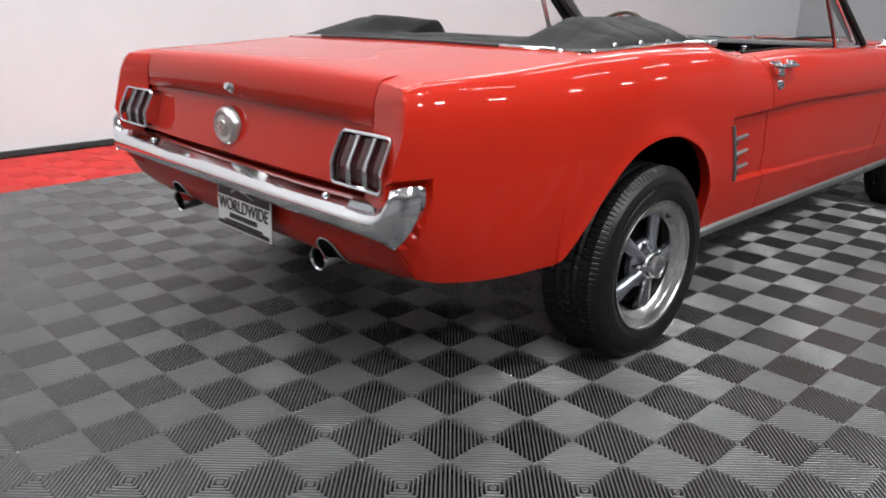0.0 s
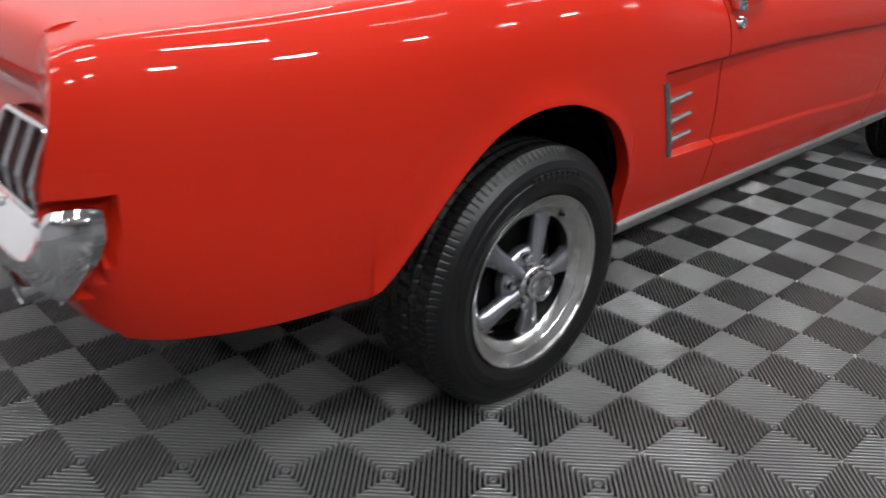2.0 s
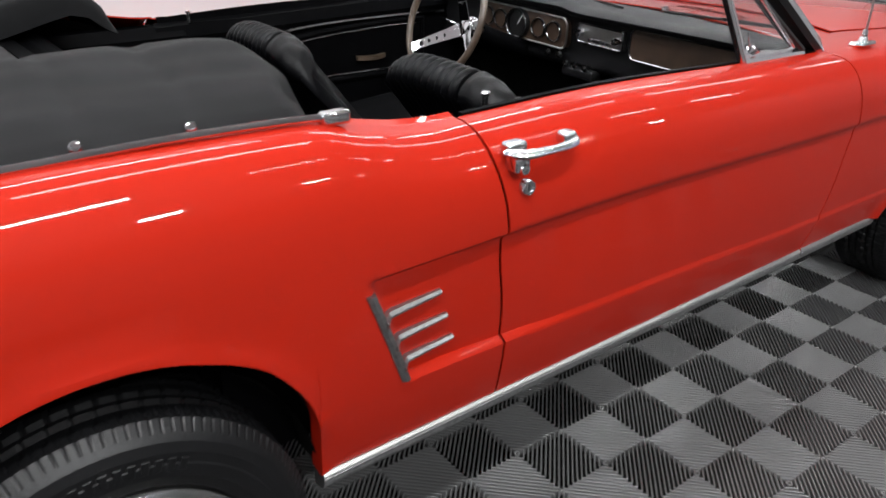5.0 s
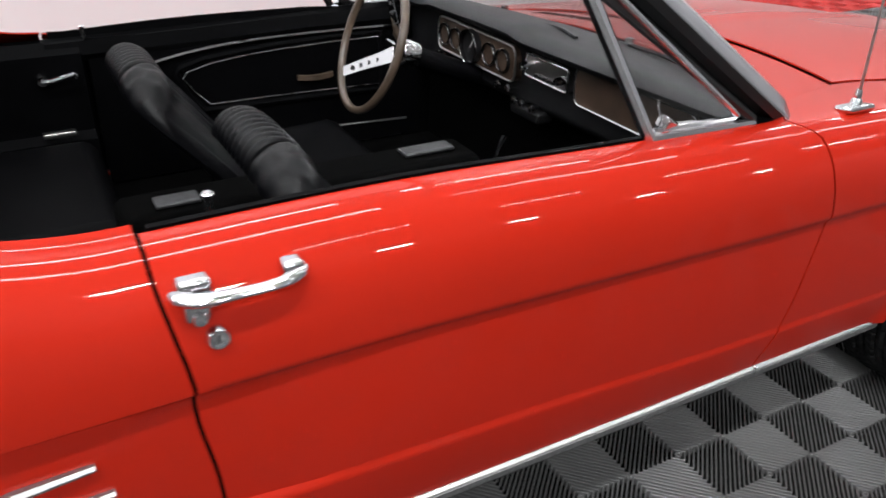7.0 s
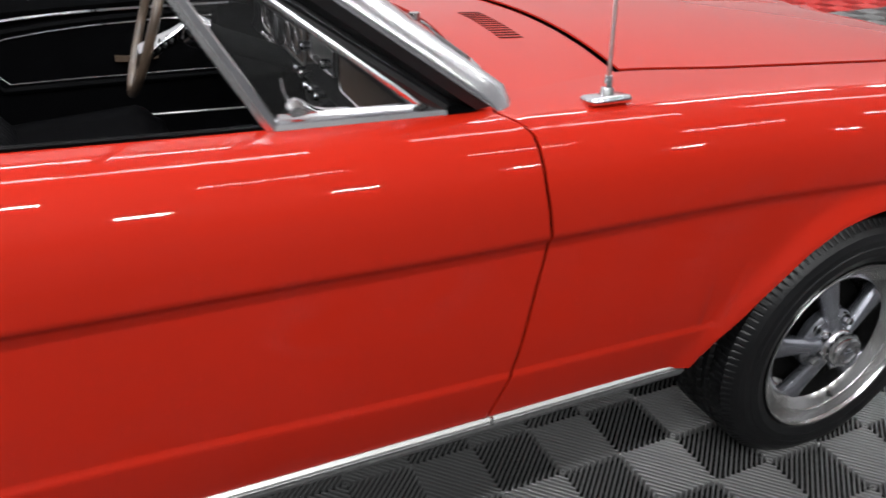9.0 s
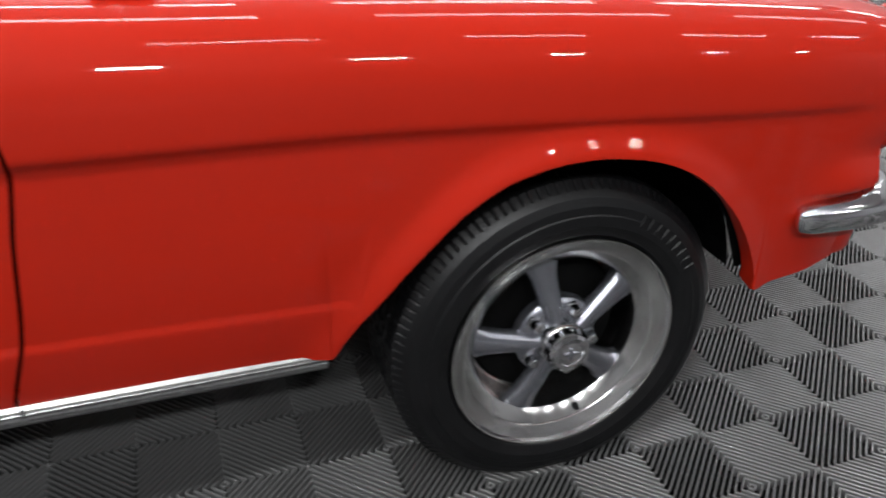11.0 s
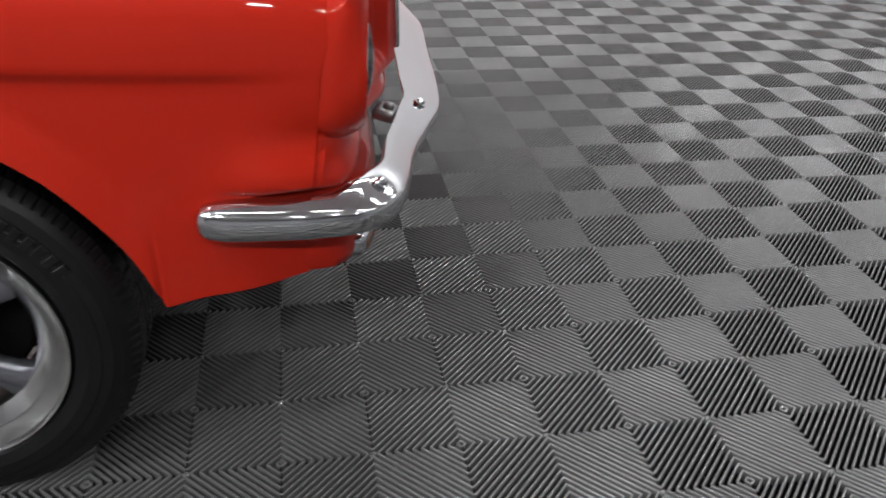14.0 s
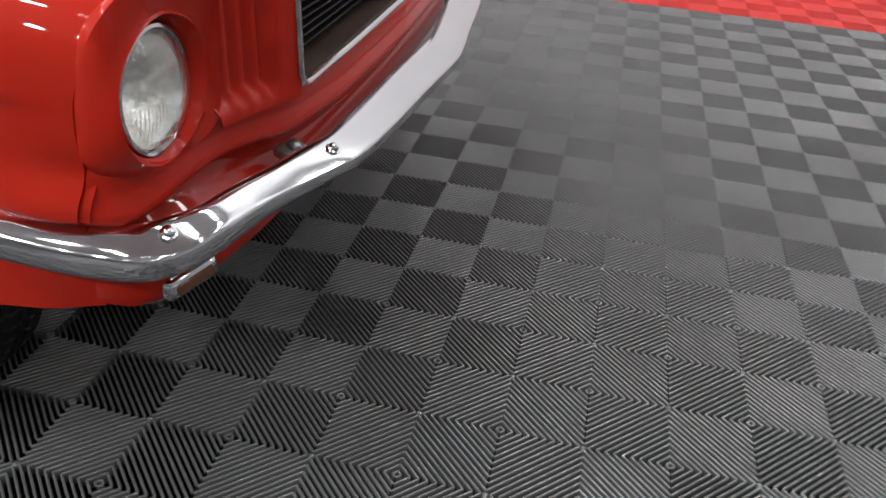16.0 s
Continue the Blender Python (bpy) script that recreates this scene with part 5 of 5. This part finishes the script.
# bucket seats: pleated shell, plain bolsters
def seat(yc, dx, lift):
    st = new("bucket_seat")
    st.parent = car
    hw = 0.250
    # backrest: a slab closed over its top, pleats across front, top and upper back
    line = []
    for v in np.linspace(0, 1, 14):
        line.append((v, 1.0, 0.0))
    for a in np.linspace(0, math.pi, 11)[1:-1]:
        line.append((1.0, math.cos(a), math.sin(a)))
    for v in np.linspace(1, 0, 14):
        line.append((v, -1.0, 0.0))
    vs, cols = [], 193
    for j in range(cols):
        u = -1 + 2 * j / (cols - 1)
        e = max(0.05, (1 - abs(u) ** 5)) ** 0.42
        y = hw * u * (1 - 0.02 * e)
        pleated = -0.40 < u < 0.90
        for v, cx, sz in line:
            th = (0.058 - 0.006 * v) * e
            z = 0.44 + 0.352 * v - 0.045 * v * abs(u) ** 4
            x = 1.15 - 0.22 * v - 0.03 * v * v
            yy = y * (1 - 0.06 * v)
            up = smoothstep(0.5, 0.75, v) if cx < 0 else 1.0
            p = (0.014 * math.sqrt(abs(math.sin(math.pi * (yy + 0.004) / 0.026))) - 0.008 if pleated else (-0.004 if -0.43 < u < 0.92 else 0.006 + 0.0025 * math.sin(31 * u + 9 * v) * math.sin(13 * v + 4 * cx))) * up
            vs.append((dx + x + (th + p) * cx, yc + yy, lift + z + (th + p) * sz))
    faces = grid_faces(cols, len(line)) + [tuple(range(len(line))), tuple((cols - 1) * len(line) + k for k in range(len(line)))]
    part("backrest", vs, faces, SEATVINYL, st, "pleated black vinyl backrest", sharp=70)
    vs = []
    for i in range(20):
        u = i / 19
        x = 1.10 + 0.46 * u
        for k in range(40):
            a = 2 * math.pi * k / 40
            c, s = math.cos(a), math.sin(a)
            y = hw * 1.06 * (abs(c) ** 0.4) * (1 if c > 0 else -1)
            z = 0.455 + 0.075 * (abs(s) ** 0.55) * (1 if s > 0 else -1) - 0.03 * (1 - u)
            if s > 0 and abs(y) < hw * 0.74:
                z += 0.005 * abs(math.sin(math.pi * y / 0.030)) - 0.014
            vs.append((dx + x, yc + y, z * (1 - 0.12 * smoothstep(0.85, 1, u))))
    part("cushion", vs, grid_faces(20, 40, False, True) + [tuple(range(40)), tuple(19 * 40 + k for k in range(40))], VINYL, st, "pleated black vinyl seat cushion", sharp=70)
    part("seat_base", *rounded_box(dx + 1.12, dx + 1.52, yc - 0.18, yc + 0.18, 0.33, 0.39, 0.015), SATIN, st)
    for y in (yc - 0.17, yc + 0.17):
        part("seat_hinge", *rounded_box(dx + 1.08, dx + 1.13, y - 0.008, y + 0.008, 0.40, 0.52, 0.006), CHROME, st)
    return st


seat(-0.295, 0.082, 0.036)
seat(2 * MID + 0.215, -0.020, 0.0)
rear_seat = new("rear_seat")
rear_seat.parent = car
for y0, y1 in ((LY0 + 0.12, MID - 0.005), (MID + 0.005, LY1 - 0.12)):
    part("rear_cushion", *rounded_box(0.36, 0.78, y0, y1, 0.42, 0.54, 0.05), VINYL, rear_seat)
    part("rear_backrest", *moved(rounded_box(-0.06, 0.06, y0, y1, 0.0, 0.36, 0.05), pose(0.36, 0, 0.50, 0, -14, 0)), VINYL, rear_seat)
for x0, x1, y in ((0.82, 0.92, 0.055), (1.455, 1.60, 0.085)):
    part("belt_buckle" if x0 < 1 else "console_plate", *moved(rounded_box(x0, x1, y - 0.028, y + 0.028, 0.0, 0.010, 0.004), pose(0, 0, 0.602, 0, 0, 0)), PLATE, car, "dull metal plate on the console")
part("console", *rounded_box(0.74, 1.66, MID - 0.11, MID + 0.05, 0.42, 0.600, 0.03), CARPET, car, "black console between the seats")
part("shift_lever", *tube([(1.66, 0.02, 0.44), (1.70, 0.018, 0.56), (1.712, 0.014, 0.600), (1.726, 0.010, 0.632), (1.744, 0.040, 0.622)], [0.006, 0.006, 0.006, 0.010, 0.010], 10), CHROME, car, "chrome gear selector")

# dash
dash = new("dashboard")
dash.parent = car
rings = []
for y in np.linspace(LY0 + 0.01, LY1 - 0.01, 40):
    s = (y - MID) / (LY1 - MID)
    hood_up = 0.012 * smoothstep(0.10, 0.18, y) * (1 - smoothstep(0.62, 0.70, y))
    b = 0.05 * (1 - s * s)
    low = 0.022 * (y - MID)
    rings.append([(x, y, z - low) for x, z in ((1.91 + 3 * b, 0.862), (1.90 + b * 1.5, 0.872 + hood_up * 0.3), (1.875, 0.874 + hood_up), (1.832, 0.868 + hood_up), (1.818, 0.856 + hood_up), (1.824, 0.842 + hood_up), (1.865, 0.836 + hood_up), (1.880, 0.72), (1.865, 0.69), (1.880, 0.665), (1.93, 0.66), (1.96, 0.67))])
part("dash_pad", *loft(rings, True, True), DASHVINYL, dash, "padded black vinyl dash", sharp=60)


def plate_on_dash(y0, y1, z0, z1, r, n=6):
    pts = []
    for cy, cz, a0 in ((y1 - r, z1 - r, 0), (y0 + r, z1 - r, 90), (y0 + r, z0 + r, 180), (y1 - r, z0 + r, 270)):
        for k in range(n + 1):
            a = radians(a0 + 90 * k / n)
            pts.append((cy + r * math.cos(a), cz + r * math.sin(a)))
    return pts


def dash_panel(name, y0, y1, z0, z1, r, x, mat, label, rim):
    pts = plate_on_dash(y0, y1, z0, z1, r)
    p = part(name, *loft([[(x + d, y, z) for y, z in pts] for d in (0.0, 0.035)]), mat, dash, label, sharp=40)
    part(name + "_trim", *tube([(x - 0.001, y, z) for y, z in pts], 0.0035, 6, True), rim, dash)
    return p


cluster = dash_panel("instrument_panel", 0.165, 0.615, 0.722, 0.824, 0.028, 1.852, WOOD, "woodgrain gauge cluster with bright edge", STEEL)
for y, r, d in ((0.568, 0.030, 0), (0.498, 0.030, 0), (0.400, 0.048, 0.012), (0.300, 0.030, 0), (0.226, 0.030, 0)):
    g = part("gauge", *moved(lathe([(r, 0.004), (r + 0.004, 0.006), (r + 0.005, -0.004), (r + 0.005, -0.02), (0.0, -0.02), (0.0, -0.006), (r - 0.002, -0.006)], 32), pose(1.850 - d, y, 0.773, 0, 0, -90)), SATIN, cluster, "round black gauge")
    part("gauge_ring", *moved(tube([((r + 0.002) * math.cos(a), -0.006, (r + 0.002) * math.sin(a)) for a in np.linspace(0, 2 * math.pi, 32, endpoint=False)], 0.0022, 6, True), pose(1.850 - d, y, 0.773, 0, 0, -90)), CHROME, cluster)
    part("gauge_needle", *moved(box(-0.001, 0.001, 0.0045, 0.0055, -0.004, r * 0.75), pose(1.850 - d, y, 0.773, 0, 35, -90)), WHITE, cluster, smooth=False)
dash_panel("glove_door", -0.52, -0.105, 0.745, 0.842, 0.022, 1.856, WOOD, "brown woodgrain glove box door", CHROME)
radio = dash_panel("radio", -0.075, 0.115, 0.762, 0.822, 0.008, 1.854, STEEL, "bright radio faceplate", CHROME)
for y in (0.10, -0.06):
    part("radio_knob", *moved(lathe([(0.0, 0.028), (0.010, 0.027), (0.012, 0.02), (0.012, 0.0), (0.0, 0.0)], 20), pose(1.852, y, 0.792, 0, 0, -90)), CHROME, radio)
for k in range(5):
    part("radio_button", *rounded_box(1.841, 1.856, -0.028 + 0.019 * k, -0.014 + 0.019 * k, 0.770, 0.780, 0.003), SATIN, radio)
for y, z in ((0.60, 0.702), (0.56, 0.702), (0.52, 0.700), (0.24, 0.700), (0.185, 0.702), (0.15, 0.68), (0.11, 0.682), (0.06, 0.68)):
    part("dash_knob", *moved(lathe([(0.0, 0.026), (0.010, 0.024), (0.012, 0.016), (0.006, 0.008), (0.005, -0.02), (0.0, -0.02)], 18), pose(1.862, y, z, 0, 0, -90)), CHROME, dash, "chrome dash knob")
part("heater_panel", *rounded_box(1.845, 1.90, 0.03, 0.17, 0.640, 0.672, 0.008), SATIN, dash)

# steering wheel
wheel_m = pose(1.522, 0.417, 0.812, 0, 0, 86) @ pose(0, 0, 0, 20.6, 0, 0)
sw = new("steering_wheel")
sw.parent = car
R = 0.195
part("wheel_rim", *moved(tube([(R * math.cos(a), 0, R * math.sin(a)) for a in np.linspace(0, 2 * math.pi, 56, endpoint=False)], 0.0115, 12, True), wheel_m), RIMWOOD, sw, "thin brown wood steering wheel rim")
for ang in (318, 200, 79):
    a = radians(ang)
    d = Vector((math.cos(a), 0, math.sin(a)))
    n = Vector((-math.sin(a), 0, math.cos(a)))
    rings = [[d * r + n * w + Vector((0, y, 0)) for w, y in ((-wd, -0.0), (wd, -0.0), (wd, 0.003), (-wd, 0.003))] for r, wd in ((0.02, 0.026), (0.06, 0.022), (0.12, 0.018), (R - 0.004, 0.016))]
    rings = [[p + Vector((0, -0.105 + 0.105 * min(1, ((p - Vector((0, p.y, 0))).length) / 0.18), 0)) * 1.0 for p in r] for r in rings]
    part("wheel_spoke", *moved(loft(rings), wheel_m), CHROME, sw, "bright drilled spoke", sharp=30)
    for r in (0.075, 0.10, 0.125, 0.15):
        yy = -0.105 + 0.105 * min(1, r / 0.18)
        part("spoke_hole", *moved(lathe([(0.0, 0.0012), (0.0075, 0.0012), (0.0075, -0.0045), (0.0, -0.0045)], 16), wheel_m @ pose(d.x * r, yy, d.z * r)), SATIN, sw)
part("wheel_hub", *moved(lathe([(0.0, -0.042), (0.028, -0.044), (0.036, -0.05), (0.042, -0.065), (0.040, -0.10), (0.0, -0.10)], 32), wheel_m @ pose(0, -0.045, 0, 0, 0, 180)), CHROME, sw)
part("steering_column", *moved(tube([(0, -0.145, 0), (0, -0.18, 0), (0, -0.42, 0)], [0.034, 0.030, 0.030], 16), wheel_m), VINYL, sw)
part("signal_stalk", *moved(tube([(0.03, -0.15, 0), (0.08, -0.135, 0.0), (0.15, -0.115, 0.005)], 0.004, 8), wheel_m), CHROME, sw)


# ---- folded roof under its boot ----


def boot():
    """Vinyl boot: a low middle, and at each side a slab-like hump over the folded frame, creased along its top edge."""
    vs, nx, ny = [], 45, 131
    for j in range(ny):
        s = -1 + 2 * j / (ny - 1)
        y = MID + s * 0.764
        a = abs(s)
        xb = -0.19 - 0.05 * (1 - s * s)
        xf = 0.16 + 0.36 * smoothstep(0.52, 0.68, a) - 0.09 * smoothstep(0.70, 0.95, a)
        for i in range(nx):
            u = i / (nx - 1)
            x = xb + (xf - xb) * u
            base = high_top(min(x, 0.42)) + 0.006
            flat = 0.016 * smoothstep(0, 0.2, u) * smoothstep(1.0, 0.9, u) * smoothstep(1.0, 0.9, a)
            across = smoothstep(0.54, 0.64, a) * (1 - 0.96 * min(1, max(0, (a - 0.70) / 0.285)) ** 1.1)
            along = smoothstep(-0.20, 0.08, x) ** 1.2 * (1 - smoothstep(0.40, 0.52, x))
            hump = 0.066 * across * along
            crease = -0.008 * (1 - min(1, abs(noise.noise((5 * x + 3, 4 * y, 1.7))) / 0.10)) * smoothstep(0.1, 0.4, u)
            fold = 0.003 * math.sin(9 * y + 14 * x) + 0.007 * noise.noise((9 * x, 7 * y, 0.3)) + crease + 0.005 * noise.noise((3 * x, 22 * y, 2.1)) * smoothstep(0.60, 0.75, a)
            rim = smoothstep(0, 0.25, u) * smoothstep(1.0, 0.86, u) * smoothstep(1.0, 0.85, a)
            drop = (0.05 if a < 0.9 else 0.015) * smoothstep(0.955, 1.0, u)
            vs.append((x, y, base + flat + hump + fold * rim - 0.015 * smoothstep(0.97, 1.0, a) - drop))
    return vs, grid_faces(ny, nx)


boot_ob = part("roof_boot", *boot(), BOOTVINYL, car, "wrinkled black vinyl boot over the folded roof", sharp=60, solid=0.004)
for s in (-1, 1):
    for x in (0.079, 0.236, -0.06):
        part("snap", *moved(lathe([(0.0, 0.006), (0.006, 0.005), (0.009, 0.002), (0.0095, 0.0), (0.0, 0.0)], 16), pose(x, MID + s * 0.750, high_top(x) + 0.013, -55 if s < 0 else -125, 0, 0)), CHROME, boot_ob, "chrome snap")
trim_pts = spread([(0.452, -0.676, 0.944), (0.40, -0.672, 0.949), (0.2, -0.664, 0.953), (0.0, -0.655, 0.949), (-0.13, -0.64, 0.945), (-0.20, -0.58, 0.945), (-0.225, -0.45, 0.950), (-0.245, -0.2, 0.955), (-0.25, MID, 0.957)], 40)
trim_pts = trim_pts + [[p[0], 2 * MID - p[1], p[2]] for p in trim_pts[-2::-1]]
for name, pts, mat, label in (("boot_moulding", trim_pts[:27], CHROME, "bright moulding along the boot"), ("boot_moulding", trim_pts[-27:], CHROME, "bright moulding along the boot"), ("boot_hem", trim_pts[26:-26], SATIN, "black hem of the boot")):
    part(name, *tube([p[:3] for p in pts], 0.0068, 8), mat, car, label)
for s in (-1, 1):
    y = MID + s * (0.675 + MID)
    part("moulding_end", *rounded_box(0.425, 0.475, y - 0.012, y + 0.012, 0.934, 0.956, 0.006), CHROME, car)

# the body leans a little to its left side; the cabin's fittings are placed as they stand
CABIN = ("bucket_seat", "rear_seat", "dashboard", "steering_wheel", "instrument_panel", "radio", "glove_door", "console", "console_plate", "belt_buckle", "shift_lever", "door_card", "door_cap", "bright_line", "inset_trim", "inset_panel", "inset_roll", "kick_line", "pull_handle", "quarter_trim", "window_crank", "crank_boss", "crank_knob", "ash_tray")
for ob in car.children_recursive:
    if ob.type == "MESH" and "bumper" not in ob.name and "bumper" not in ob.parent.name and ob.name.split(".")[0] not in CABIN and ob.parent.name.split(".")[0] not in CABIN:
        co = np.empty(3 * len(ob.data.vertices))
        ob.data.vertices.foreach_get("co", co)
        co = co.reshape(-1, 3)
        mid = np.clip((co[:, 0] - 0.12) / 0.2, 0, 1) * np.clip((2.3 - co[:, 0]) / 0.1, 0, 1)
        k = np.clip((co[:, 2] - 0.58 + 0.24 * mid) / (0.18 - 0.08 * mid), 0, 1)
        co[:, 2] -= np.interp(co[:, 0], (-0.9, 0, 0.75, 1.5, 2.3), (0.012, 0.026, 0.058, 0.042, 0.06)) * np.maximum(0, co[:, 1] + 0.65) * k * k * (3 - 2 * k)
        ob.data.vertices.foreach_set("co", co.ravel())
        ob.data.update()

# ---- floor tiles ----
PITCH = 0.1524
LEAN = radians(-0.2)


def lattice(i, j):
    x, y = PITCH * (i + 0.16) + 0.009, PITCH * (j - 0.265)
    return x * math.cos(LEAN) - y * math.sin(LEAN), x * math.sin(LEAN) + y * math.cos(LEAN)


def tile_mesh(ribs=10):
    """One ribbed tile, two squares by two, rounded ribs in nested diamonds, on its own origin at the middle."""
    vs, fs = [], []

    def bar(p, q, profile):
        p, q = np.array(p), np.array(q)
        t = (q - p) / np.linalg.norm(q - p)
        n = np.array([-t[1], t[0]])
        k, m = len(vs), len(profile)
        for e in (p, q):
            for o, z in profile:
                vs.append((*(e + n * o), z))
        fs.extend([(k + a, k + m + a, k + m + a + 1, k + a + 1) for a in range(m - 1)])

    rib = [(-0.0025, -0.0210), (-0.0026, -0.0026), (-0.0020, -0.0010), (-0.0010, -0.0002), (0.0010, -0.0002), (0.0020, -0.0010), (0.0026, -0.0026), (0.0025, -0.0210)]
    pitch = PITCH / math.sqrt(2) / ribs
    for sx, sy in ((1, 1), (-1, 1), (-1, -1), (1, -1)):
        for k in range(2 * ribs):
            c = pitch * (k + 0.5) * math.sqrt(2)
            p, q = ((c, 0), (0, c)) if c <= PITCH else ((PITCH, c - PITCH), (c - PITCH, PITCH))
            bar((sx * p[0], sy * p[1]), (sx * q[0], sy * q[1]), rib)
    for ex, ey in ((PITCH, 0), (0, PITCH)):
        k = len(vs)
        vs.append((ex, ey, -0.0006))
        for a in range(8):
            vs.append((ex + 0.0060 * math.cos(a * math.pi / 4), ey + 0.0060 * math.sin(a * math.pi / 4), -0.0014))
        for a in range(8):
            vs.append((ex + 0.0066 * math.cos(a * math.pi / 4), ey + 0.0066 * math.sin(a * math.pi / 4), -0.012))
        for a in range(8):
            b = (a + 1) % 8
            fs.append((k, k + 1 + a, k + 1 + b))
            fs.append((k + 1 + a, k + 9 + a, k + 9 + b, k + 1 + b))
    return vs, fs


tv, tf = tile_mesh()
tile_data = bpy.data.meshes.new("tile")
tile_data.from_pydata(tv, [], tf)
tile_data.materials.append(GREYTILE)
tile_data.polygons.foreach_set("use_smooth", [True] * len(tf))
red_data = bpy.data.meshes.new("tile")
red_data.from_pydata(tv, [], tf)
red_data.materials.append(REDTILE)
red_data.polygons.foreach_set("use_smooth", [True] * len(tf))
floor_ob = bpy.data.objects["floor"]
far, far_red = [], []
RED_ROW = 18
for i in range(-41, 65, 2):
    for j in range(-29, 24, 2):
        x, y = lattice(i, j)
        red = j > RED_ROW
        near = -1.6 < x < 5.0 and -1.62 < y < 0.65 and not (-0.55 < x < 3.0 and y > -0.40)
        if near:
            ob = new("tile", red_data if red else tile_data)
            ob.parent = floor_ob
            ob.matrix_basis = Matrix.Translation((x, y, 0)) @ Matrix.Rotation(LEAN, 4, "Z")
        elif -5.2 < x < 9 and y > -3.2:
            (far_red if red else far).append((x, y))


def field(name, spots, mat, label):
    c, s = math.cos(LEAN), math.sin(LEAN)
    base = np.array(tv)
    rot = np.stack([base[:, 0] * c - base[:, 1] * s, base[:, 0] * s + base[:, 1] * c, base[:, 2]], 1)
    allv = np.concatenate([rot + (x, y, 0) for x, y in spots])
    allf = [tuple(v + k * len(base) for v in f) for k in range(len(spots)) for f in tf]
    me = bpy.data.meshes.new(name)
    me.from_pydata(allv.tolist(), [], allf)
    me.polygons.foreach_set("use_smooth", [True] * len(allf))
    me.materials.append(mat)
    return tagged(new(name, me), label, "floor tiles", kind="stuff")


field("grey_floor_tiles", far, GREYTILE, "ribbed grey plastic interlocking floor tiles")
field("red_floor_tiles", far_red, REDTILE, "ribbed red plastic border floor tiles along the wall")
for nm, m in (("outer_floor", box(-9, 12, -14, -3.2, -0.013, -0.004)), ("outer_floor", box(9.0, 12, -3.2, 3.77, -0.013, -0.004)), ("outer_floor", box(-9, -5.2, -3.2, 3.77, -0.013, -0.004))):
    tagged(part(nm, *m, GREYTILE, None, "", smooth=False), "plain grey showroom floor beyond the ribbed tiles", "floor", kind="structure")
